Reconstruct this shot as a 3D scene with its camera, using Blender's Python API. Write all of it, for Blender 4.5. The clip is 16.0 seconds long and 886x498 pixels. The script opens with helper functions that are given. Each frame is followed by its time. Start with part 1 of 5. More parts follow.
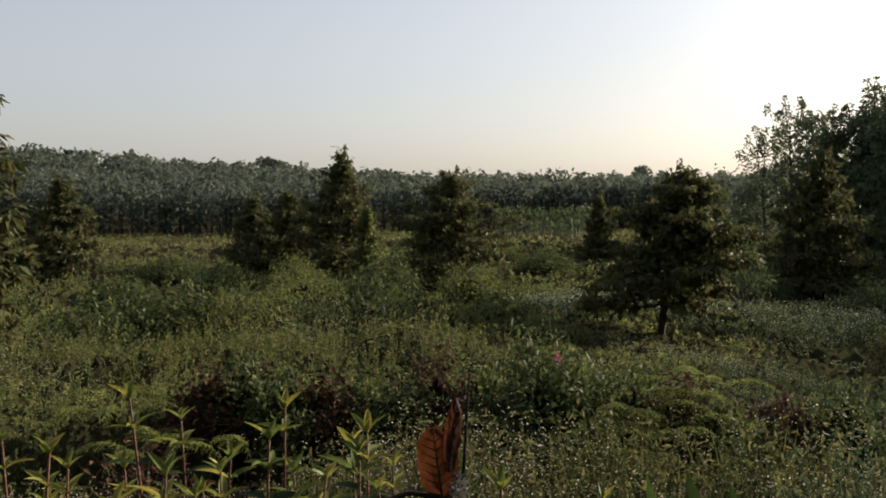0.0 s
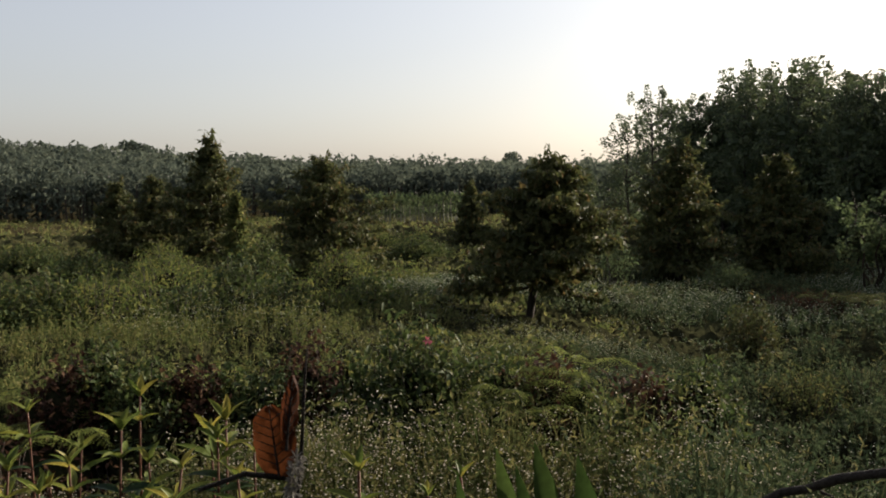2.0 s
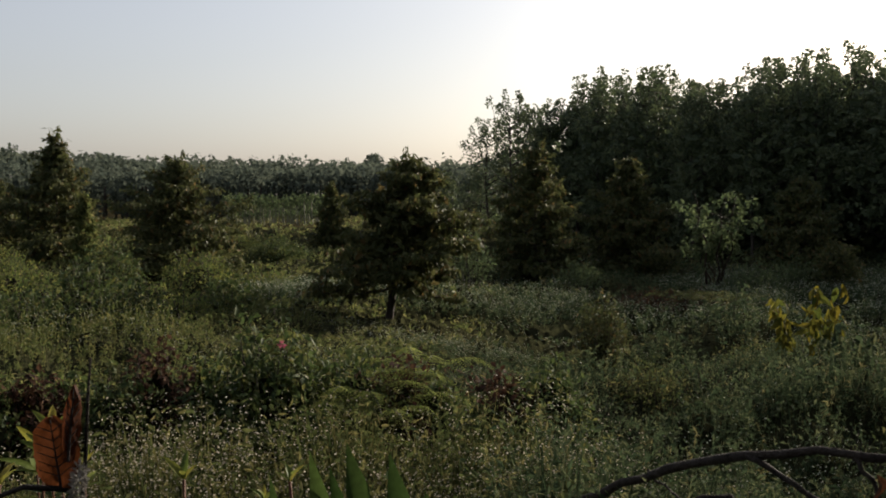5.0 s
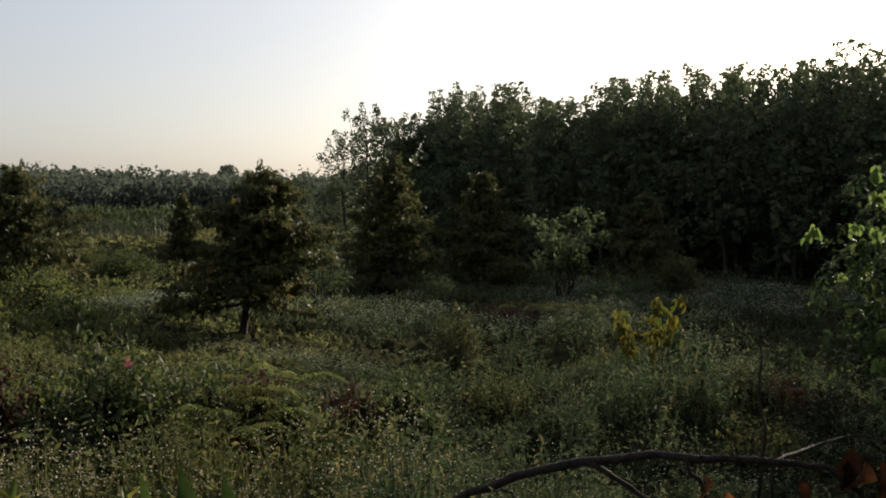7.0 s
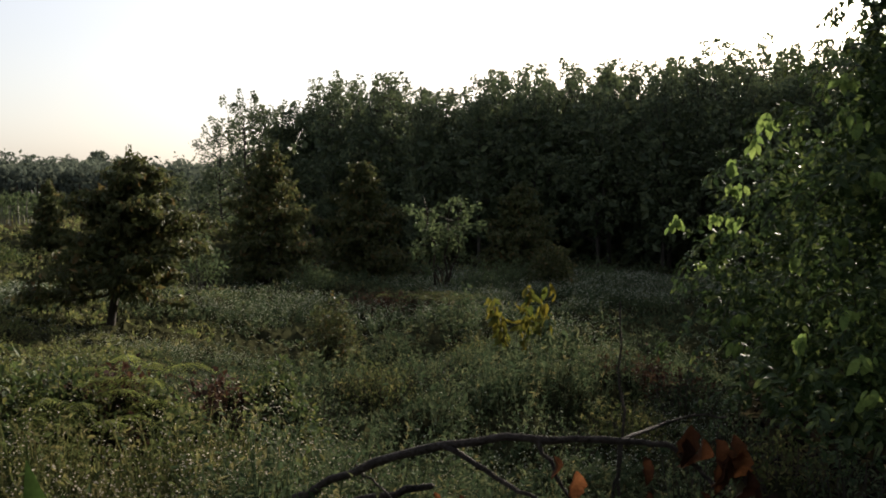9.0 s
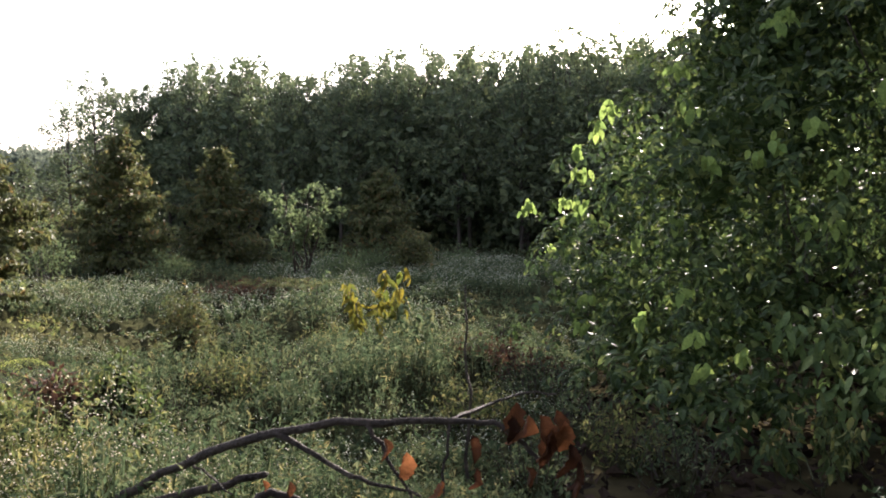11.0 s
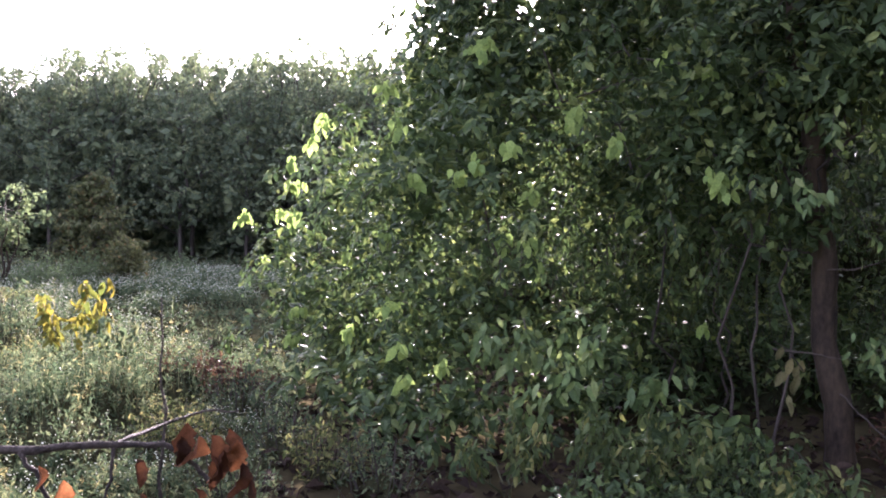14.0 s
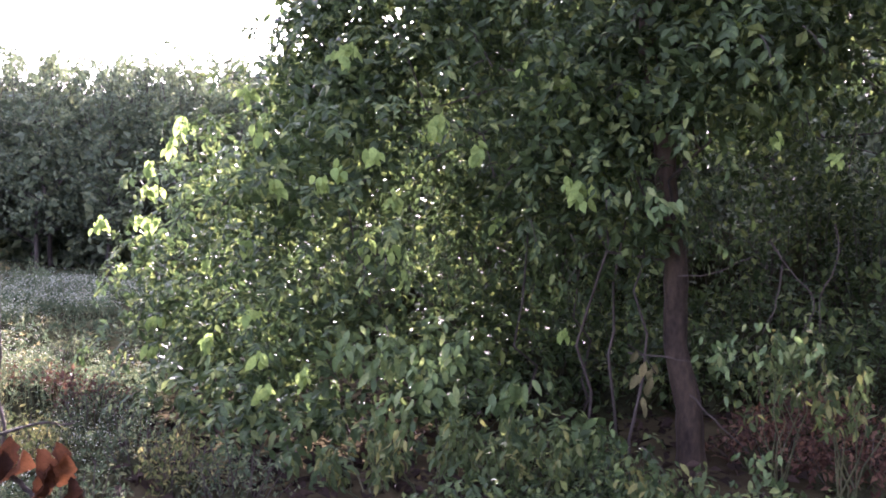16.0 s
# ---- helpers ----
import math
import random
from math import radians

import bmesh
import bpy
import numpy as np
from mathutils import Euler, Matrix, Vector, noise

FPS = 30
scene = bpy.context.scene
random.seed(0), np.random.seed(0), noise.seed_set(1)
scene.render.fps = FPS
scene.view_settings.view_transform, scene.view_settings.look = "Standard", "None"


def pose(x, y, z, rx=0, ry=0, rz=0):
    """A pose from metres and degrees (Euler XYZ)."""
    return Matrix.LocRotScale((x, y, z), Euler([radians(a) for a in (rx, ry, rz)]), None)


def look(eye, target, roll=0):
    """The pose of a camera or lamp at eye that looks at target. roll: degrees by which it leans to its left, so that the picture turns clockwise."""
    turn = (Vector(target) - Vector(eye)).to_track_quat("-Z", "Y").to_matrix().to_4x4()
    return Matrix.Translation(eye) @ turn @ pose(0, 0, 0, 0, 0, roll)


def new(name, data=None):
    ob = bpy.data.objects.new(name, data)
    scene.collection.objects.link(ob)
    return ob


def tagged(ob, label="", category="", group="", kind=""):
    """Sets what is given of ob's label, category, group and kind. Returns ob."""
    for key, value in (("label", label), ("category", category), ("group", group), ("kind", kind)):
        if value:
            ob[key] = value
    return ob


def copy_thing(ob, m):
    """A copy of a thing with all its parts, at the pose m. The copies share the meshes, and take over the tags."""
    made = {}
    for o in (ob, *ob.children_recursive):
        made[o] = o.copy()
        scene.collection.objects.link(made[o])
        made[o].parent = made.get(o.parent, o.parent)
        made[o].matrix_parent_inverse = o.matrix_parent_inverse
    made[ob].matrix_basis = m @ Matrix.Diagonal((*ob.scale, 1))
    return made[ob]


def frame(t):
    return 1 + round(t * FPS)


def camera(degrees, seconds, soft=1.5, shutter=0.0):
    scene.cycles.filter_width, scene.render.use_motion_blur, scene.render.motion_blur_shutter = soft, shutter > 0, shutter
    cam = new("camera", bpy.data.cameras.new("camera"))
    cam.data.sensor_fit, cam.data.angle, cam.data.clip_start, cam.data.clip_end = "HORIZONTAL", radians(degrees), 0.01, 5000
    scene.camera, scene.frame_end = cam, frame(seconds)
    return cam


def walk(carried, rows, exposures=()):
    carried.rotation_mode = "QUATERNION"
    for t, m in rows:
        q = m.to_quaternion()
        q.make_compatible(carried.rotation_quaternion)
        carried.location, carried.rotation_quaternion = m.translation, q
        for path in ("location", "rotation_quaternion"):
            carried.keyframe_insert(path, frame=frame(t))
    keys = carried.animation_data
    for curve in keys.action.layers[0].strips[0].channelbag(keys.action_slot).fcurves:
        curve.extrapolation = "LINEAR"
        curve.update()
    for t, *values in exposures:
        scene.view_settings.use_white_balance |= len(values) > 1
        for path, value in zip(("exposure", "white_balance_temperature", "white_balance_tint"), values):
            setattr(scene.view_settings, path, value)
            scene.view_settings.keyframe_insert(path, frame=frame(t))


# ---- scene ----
cam = camera(50.3, 16.0, soft=1.9)
EYE = 1.85
# seconds, east, north and up from the first eye, turn to the right, tilt, lean to the right
ROWS = [
    (0.0, 0.000, 0.000, 0.000, 0.00, -2.06, 0.66),
    (0.5, 0.007, 0.006, -0.001, 1.90, -2.11, 0.85),
    (1.0, 0.012, 0.009, -0.006, 3.88, -2.74, 0.95),
    (1.5, 0.017, 0.010, -0.008, 5.90, -2.87, 0.82),
    (2.0, 0.023, 0.010, -0.009, 7.68, -3.03, 0.70),
    (2.5, 0.034, 0.009, -0.009, 9.48, -3.23, 0.85),
    (3.0, 0.043, 0.003, -0.006, 10.55, -2.93, 1.06),
    (3.2, 0.047, 0.001, -0.005, 11.18, -2.71, 1.01),
    (5.3, 0.072, -0.017, -0.006, 17.56, -3.10, 0.51),
    (5.5, 0.075, -0.019, -0.004, 18.77, -3.10, 0.44),
    (6.0, 0.075, -0.029, -0.003, 21.16, -2.82, 0.32),
    (6.5, 0.077, -0.045, 0.004, 23.16, -2.67, 0.31),
    (7.0, 0.079, -0.055, 0.004, 24.67, -2.31, 0.31),
    (7.5, 0.087, -0.054, 0.004, 26.06, -2.42, 0.35),
    (8.0, 0.099, -0.064, 0.004, 27.97, -2.88, 0.33),
    (8.2, 0.103, -0.072, 0.001, 28.94, -2.90, 0.10),
    (10.3, 0.196, -0.152, -0.004, 36.71, -3.58, 0.31),
    (10.5, 0.205, -0.158, -0.005, 37.84, -3.71, 0.24),
    (11.0, 0.225, -0.166, -0.007, 40.04, -3.83, 0.26),
    (11.5, 0.241, -0.188, -0.000, 42.65, -3.37, 0.02),
    (12.0, 0.246, -0.209, 0.005, 45.07, -3.15, -0.09),
    (12.5, 0.262, -0.232, -0.001, 47.99, -3.14, -0.55),
    (13.0, 0.279, -0.229, -0.007, 51.01, -3.19, -1.24),
    (13.5, 0.307, -0.248, 0.001, 53.42, -3.25, -1.66),
    (14.0, 0.339, -0.271, 0.011, 56.36, -3.00, -1.67),
    (14.5, 0.352, -0.277, 0.022, 58.50, -2.90, -1.68),
    (15.0, 0.364, -0.292, 0.023, 60.06, -2.88, -1.78),
    (15.5, 0.388, -0.315, 0.012, 61.99, -2.88, -1.94),
    (16.0, 0.406, -0.333, -0.008, 63.95, -2.16, -2.02),
]
EXPOSURES = [(0.0, 1.03, 6500, 10), (3.0, 0.98, 6450, 10), (5.5, 0.82, 6400, 10), (8.2, 0.82, 6400, 10), (10.3, 2.3, 6200, 14), (11.5, 3.05, 6000, 20),
             (13.0, 3.75, 5750, 29), (14.5, 4.2, 5650, 38), (16.0, 4.5, 5600, 46)]


def eye_pose(x, y, z, turn, tilt, lean):
    return pose(x, y, EYE + z, 0, 0, -turn) @ pose(0, 0, 0, 90 + tilt) @ pose(0, 0, 0, 0, 0, -lean)


walk(cam, [(t, eye_pose(*r)) for t, *r in ROWS], EXPOSURES)

# ---- light: low morning sun ahead and to the right, thin bright haze in the sky ----
SUN_AZ, SUN_EL = 60.0, 18.5
world = bpy.data.worlds.new("sky")
scene.world = world
world.use_nodes = True
wn = world.node_tree.nodes
wl = world.node_tree.links
sky = wn.new("ShaderNodeTexSky")
sky.sky_type = "NISHITA"
sky.sun_disc = False
sky.sun_elevation = radians(SUN_EL)
sky.sun_rotation = radians(SUN_AZ)
sky.dust_density = 3.0
sky.air_density = 1.0
sky.ozone_density = 1.0
pale = wn.new("ShaderNodeHueSaturation")
pale.inputs["Saturation"].default_value = 0.7
wl.new(sky.outputs["Color"], pale.inputs["Color"])
# thin haze over the whole sky
haze = wn.new("ShaderNodeMix")
haze.data_type = "RGBA"
haze.blend_type = "ADD"
haze.inputs["Factor"].default_value = 1.0
haze.inputs[7].default_value = (1.42, 1.27, 1.34, 1)
wl.new(pale.outputs["Color"], haze.inputs[6])
wn["Background"].inputs["Strength"].default_value = 0.068
wl.new(haze.outputs[2], wn["Background"].inputs["Color"])

sun_data = bpy.data.lights.new("sun", "SUN")
sun_data.energy = 5.0
sun_data.angle = radians(0.6)
sun_data.color = (1.0, 0.87, 0.70)
sun = new("sun", sun_data)
a, e = radians(SUN_AZ), radians(SUN_EL)
sun.matrix_world = look((80 * math.sin(a) * math.cos(e), 80 * math.cos(a) * math.cos(e), 80 * math.sin(e)), (0, 0, 0))


# ---- materials ----
def nodes_of(name):
    m = bpy.data.materials.new(name)
    m.use_nodes = True
    t = m.node_tree
    return m, t.nodes, t.links, t.nodes["Principled BSDF"]


def ramp(nodes, stops):
    r = nodes.new("ShaderNodeValToRGB")
    while len(r.color_ramp.elements) < len(stops):
        r.color_ramp.elements.new(0.5)
    for el, (p, c) in zip(r.color_ramp.elements, stops):
        el.position, el.color = p, (*c, 1)
    return r


def leaf_material(name, stops, see=0.35, rough=0.85, grain=9.0, gloss=0.12):
    """Thin leaves: each leaf takes a colour of its own, mottled, and lets some light through."""
    m, n, l, p = nodes_of(name)
    geo = n.new("ShaderNodeNewGeometry")
    r = ramp(n, stops)
    info = n.new("ShaderNodeObjectInfo")
    both = n.new("ShaderNodeMath")
    both.operation = "ADD"
    l.new(geo.outputs["Random Per Island"], both.inputs[0])
    l.new(info.outputs["Random"], both.inputs[1])
    wrap = n.new("ShaderNodeMath")
    wrap.operation = "FRACT"
    l.new(both.outputs[0], wrap.inputs[0])
    l.new(wrap.outputs[0], r.inputs["Fac"])
    tc = n.new("ShaderNodeTexCoord")
    big = n.new("ShaderNodeTexNoise")
    big.inputs["Scale"].default_value = 0.9
    big.inputs["Detail"].default_value = 3
    l.new(tc.outputs["Object"], big.inputs["Vector"])
    fine = n.new("ShaderNodeTexNoise")
    fine.inputs["Scale"].default_value = grain * 6
    l.new(tc.outputs["Object"], fine.inputs["Vector"])
    add = n.new("ShaderNodeMath")
    add.operation = "ADD"
    l.new(big.outputs["Fac"], add.inputs[0])
    l.new(fine.outputs["Fac"], add.inputs[1])
    mr = n.new("ShaderNodeMapRange")
    mr.inputs["From Min"].default_value = 0.6
    mr.inputs["From Max"].default_value = 1.4
    mr.inputs["To Min"].default_value = 0.6
    mr.inputs["To Max"].default_value = 1.4
    l.new(add.outputs[0], mr.inputs["Value"])
    mul = n.new("ShaderNodeVectorMath")
    mul.operation = "SCALE"
    l.new(r.outputs["Color"], mul.inputs[0])
    l.new(mr.outputs["Result"], mul.inputs["Scale"])
    l.new(mul.outputs["Vector"], p.inputs["Base Color"])
    p.inputs["Roughness"].default_value = rough
    p.inputs["Specular IOR Level"].default_value = gloss
    if see > 0:
        tr = n.new("ShaderNodeBsdfTranslucent")
        l.new(mul.outputs["Vector"], tr.inputs["Color"])
        mix = n.new("ShaderNodeMixShader")
        mix.inputs["Fac"].default_value = see
        l.new(p.outputs["BSDF"], mix.inputs[1])
        l.new(tr.outputs["BSDF"], mix.inputs[2])
        l.new(mix.outputs["Shader"], n["Material Output"].inputs["Surface"])
    return m


def rough_material(name, c1, c2, scale=12.0, rough=0.85, bump=0.3, stretch=(1, 1, 1), gloss=0.2):
    """Bark, soil, dry stalks: two colours in patches with fine relief."""
    m, n, l, p = nodes_of(name)
    tc = n.new("ShaderNodeTexCoord")
    mp = n.new("ShaderNodeMapping")
    mp.inputs["Scale"].default_value = stretch
    l.new(tc.outputs["Object"], mp.inputs["Vector"])
    a1 = n.new("ShaderNodeTexNoise")
    a1.inputs["Scale"].default_value = scale
    a1.inputs["Detail"].default_value = 8
    a1.inputs["Roughness"].default_value = 0.7
    l.new(mp.outputs["Vector"], a1.inputs["Vector"])
    a2 = n.new("ShaderNodeTexNoise")
    a2.inputs["Scale"].default_value = scale * 0.12
    l.new(mp.outputs["Vector"], a2.inputs["Vector"])
    add = n.new("ShaderNodeMath")
    add.operation = "ADD"
    l.new(a1.outputs["Fac"], add.inputs[0])
    l.new(a2.outputs["Fac"], add.inputs[1])
    r = ramp(n, [(0.38, c1), (0.62, c2)])
    half = n.new("ShaderNodeMath")
    half.operation = "MULTIPLY"
    half.inputs[1].default_value = 0.5
    l.new(add.outputs[0], half.inputs[0])
    l.new(half.outputs[0], r.inputs["Fac"])
    l.new(r.outputs["Color"], p.inputs["Base Color"])
    b = n.new("ShaderNodeBump")
    b.inputs["Strength"].default_value = bump
    b.inputs["Distance"].default_value = 0.02
    l.new(a1.outputs["Fac"], b.inputs["Height"])
    l.new(b.outputs["Normal"], p.inputs["Normal"])
    p.inputs["Roughness"].default_value = rough
    p.inputs["Specular IOR Level"].default_value = gloss
    return m


M_SOIL = rough_material("soil", (0.018, 0.014, 0.009), (0.050, 0.044, 0.022), 3.0, rough=1.0, gloss=0.0)
# near-black brown that puts the shade inside weeds and shrubs into colour
M_SHADE_CORE = rough_material("weed_shade", (0.012, 0.012, 0.007), (0.040, 0.042, 0.020), 16.0, rough=1.0, bump=1.0, gloss=0.0)
M_BARK = rough_material("bark", (0.016, 0.013, 0.010), (0.056, 0.046, 0.036), 18.0, stretch=(1, 1, 0.25), bump=0.6)
M_PALE_BARK = rough_material("pale_bark", (0.008, 0.005, 0.003), (0.048, 0.034, 0.020), 24.0, stretch=(1, 1, 0.45), bump=1.0)
M_PALE_STEM = rough_material("pale_stem", (0.10, 0.10, 0.07), (0.18, 0.175, 0.125), 8.0)
M_DEAD_WOOD = rough_material("dead_wood", (0.010, 0.008, 0.006), (0.062, 0.050, 0.040), 45.0, bump=1.0)
M_GREEN_STEM = rough_material("green_stem", (0.020, 0.026, 0.010), (0.060, 0.060, 0.022), 30.0, rough=0.6)
M_RED_STEM = rough_material("red_stem", (0.050, 0.020, 0.012), (0.13, 0.050, 0.024), 40.0, rough=0.55)
M_DURIAN = leaf_material("durian_leaf", [(0.0, (0.040, 0.050, 0.020)), (0.5, (0.072, 0.082, 0.030)), (0.9, (0.090, 0.090, 0.034)), (1.0, (0.140, 0.092, 0.036))], see=0.36, rough=0.55, gloss=0.10)
M_GROVE = leaf_material("grove_leaf", [(0.0, (0.042, 0.058, 0.030)), (0.6, (0.072, 0.096, 0.045)), (1.0, (0.120, 0.138, 0.062))], see=0.34, rough=0.6, gloss=0.25)
M_PALE_TREE = leaf_material("pale_leaf", [(0.0, (0.050, 0.075, 0.035)), (1.0, (0.108, 0.136, 0.060))], see=0.4)
M_BROAD = leaf_material("broad_leaf", [(0.0, (0.018, 0.032, 0.011)), (0.7, (0.046, 0.072, 0.023)), (1.0, (0.115, 0.140, 0.040))], see=0.30, rough=0.58, gloss=0.14)
M_CLUSTER = leaf_material("hanging_leaf", [(0.0, (0.045, 0.075, 0.026)), (0.7, (0.085, 0.125, 0.042)), (1.0, (0.13, 0.16, 0.055))], see=0.30, rough=0.45, gloss=0.14)
M_FRESH = leaf_material("fresh_leaf", [(0.0, (0.11, 0.165, 0.045)), (1.0, (0.20, 0.265, 0.07))], see=0.42)
M_YELLOW = leaf_material("yellow_leaf", [(0.0, (0.055, 0.075, 0.016)), (1.0, (0.135, 0.112, 0.016))], see=0.4)
# darker bluish copy of the meadow leaf, with the right side's shade in its colour
M_WEED_SHADED = leaf_material("shaded_weed_leaf", [(0.0, (0.029, 0.046, 0.023)), (0.6, (0.057, 0.079, 0.039)), (1.0, (0.110, 0.120, 0.058))], see=0.34, gloss=0.05)
# warm brighter copies: the sunlit side's light is put into their colour
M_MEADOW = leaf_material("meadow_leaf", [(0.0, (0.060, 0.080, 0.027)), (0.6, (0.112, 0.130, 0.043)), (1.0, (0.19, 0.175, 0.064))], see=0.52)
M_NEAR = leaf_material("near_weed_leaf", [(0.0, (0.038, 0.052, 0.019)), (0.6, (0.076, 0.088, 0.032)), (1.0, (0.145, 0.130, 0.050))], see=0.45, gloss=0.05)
M_STRAW = leaf_material("straw_leaf", [(0.0, (0.09, 0.086, 0.040)), (0.6, (0.130, 0.122, 0.052)), (1.0, (0.16, 0.138, 0.062))], see=0.45)
M_SHRUB = leaf_material("shrub_leaf", [(0.0, (0.030, 0.048, 0.017)), (0.7, (0.066, 0.090, 0.029)), (1.0, (0.14, 0.14, 0.042))], see=0.38, rough=0.6, gloss=0.12)
M_SPRIG = leaf_material("sprig_leaf", [(0.0, (0.080, 0.115, 0.022)), (0.6, (0.14, 0.16, 0.030)), (1.0, (0.26, 0.22, 0.040))], see=0.42, rough=0.45, grain=40)
M_FERN = leaf_material("fern_leaf", [(0.0, (0.15, 0.20, 0.05)), (1.0, (0.30, 0.32, 0.085))], see=0.5, rough=0.7, gloss=0.05)
M_RUST = leaf_material("rust_leaf", [(0.0, (0.028, 0.015, 0.010)), (0.6, (0.062, 0.032, 0.020)), (1.0, (0.110, 0.064, 0.036))], see=0.25)
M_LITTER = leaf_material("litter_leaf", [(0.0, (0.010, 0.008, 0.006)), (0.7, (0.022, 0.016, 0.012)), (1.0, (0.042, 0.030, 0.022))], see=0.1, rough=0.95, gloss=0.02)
M_DEAD_LEAF = leaf_material("dead_leaf", [(0.0, (0.020, 0.009, 0.005)), (0.5, (0.050, 0.021, 0.010)), (1.0, (0.115, 0.046, 0.018))], see=0.45, rough=0.75, grain=20)
M_DRY = leaf_material("dry_leaf", [(0.0, (0.055, 0.017, 0.007)), (1.0, (0.105, 0.034, 0.011))], see=0.4, rough=0.6, grain=60)
M_FLOWER = leaf_material("white_flower", [(0.0, (0.26, 0.28, 0.21)), (1.0, (0.48, 0.49, 0.39))], see=0.35, rough=0.8)
# bright leaf for sunlit shrubs, their light put into the colour
M_BUSH_LIT = leaf_material("lit_bush_leaf", [(0.0, (0.060, 0.085, 0.026)), (0.6, (0.110, 0.140, 0.040)), (1.0, (0.21, 0.20, 0.054))], see=0.52)
M_FLOWER_NEAR = leaf_material("small_white_flower", [(0.0, (0.34, 0.30, 0.23)), (1.0, (0.60, 0.55, 0.46))], see=0.35, rough=0.9)
M_PINK = leaf_material("pink_petal", [(0.0, (0.26, 0.06, 0.10)), (1.0, (0.38, 0.11, 0.15))], see=0.4)
M_GRASS = leaf_material("grass_blade", [(0.0, (0.030, 0.055, 0.014)), (1.0, (0.060, 0.090, 0.022))], see=0.35, grain=20)
M_FUZZ = leaf_material("pale_fuzz", [(0.0, (0.18, 0.17, 0.15)), (1.0, (0.34, 0.32, 0.29))], see=0.2, rough=0.9)


# ---- mesh tools ----
def place(az, d):
    """East and north of a spot d metres from the first eye, az degrees to the right of north."""
    return d * math.sin(radians(az)), d * math.cos(radians(az))


def leaf_shape(width, rows=3, droop=0.25, fold=0.12, peak=0.45):
    """A pointed leaf one unit long: vertices and triangles."""
    v, f = [(0, 0, 0)], []
    for i in range(1, rows + 1):
        y = i / (rows + 1)
        w = width * 0.5 * (math.sin(math.pi * y ** (math.log(0.5) / math.log(peak)))) ** 0.8
        z = -droop * y * y
        if rows == 1:
            v += [(-w, y, z + fold * w * 2), (w, y, z + fold * w * 2)]
        else:
            v += [(-w, y, z + fold * w * 2), (0, y, z), (w, y, z + fold * w * 2)]
    v.append((0, 1, -droop))
    last = len(v) - 1
    if rows == 1:
        return np.array(v, float), np.array([(0, 2, 3), (0, 3, 1)])
    f += [(0, 2, 1), (0, 3, 2)]
    for i in range(rows - 1):
        b = 1 + 3 * i
        f += [(b, b + 1, b + 4), (b, b + 4, b + 3), (b + 1, b + 2, b + 5), (b + 1, b + 5, b + 4)]
    b = 1 + 3 * (rows - 1)
    f += [(b, b + 1, last), (b + 1, b + 2, last)]
    return np.array(v, float), np.array(f)


SPECK = (np.array([(0, 0, 0.7), (1, 0, -0.3), (-0.5, 0.85, -0.3), (-0.5, -0.85, -0.3)], float),
         np.array([(0, 1, 2), (0, 2, 3), (0, 3, 1)]))
LEAF2 = leaf_shape(0.42, 1, 0.15, 0.15)
SLIP = leaf_shape(0.24, 1, 0.15, 0.2)
LEAF2W = leaf_shape(0.62, 1, 0.18, 0.12)
LEAF12 = leaf_shape(0.40, 3, 0.28, 0.14)
LEAF12W = leaf_shape(0.52, 3, 0.30, 0.10)
LEAF6 = leaf_shape(0.46, 2, 0.28, 0.14)


def unit(v):
    return v / np.maximum(np.linalg.norm(v, axis=-1, keepdims=True), 1e-9)


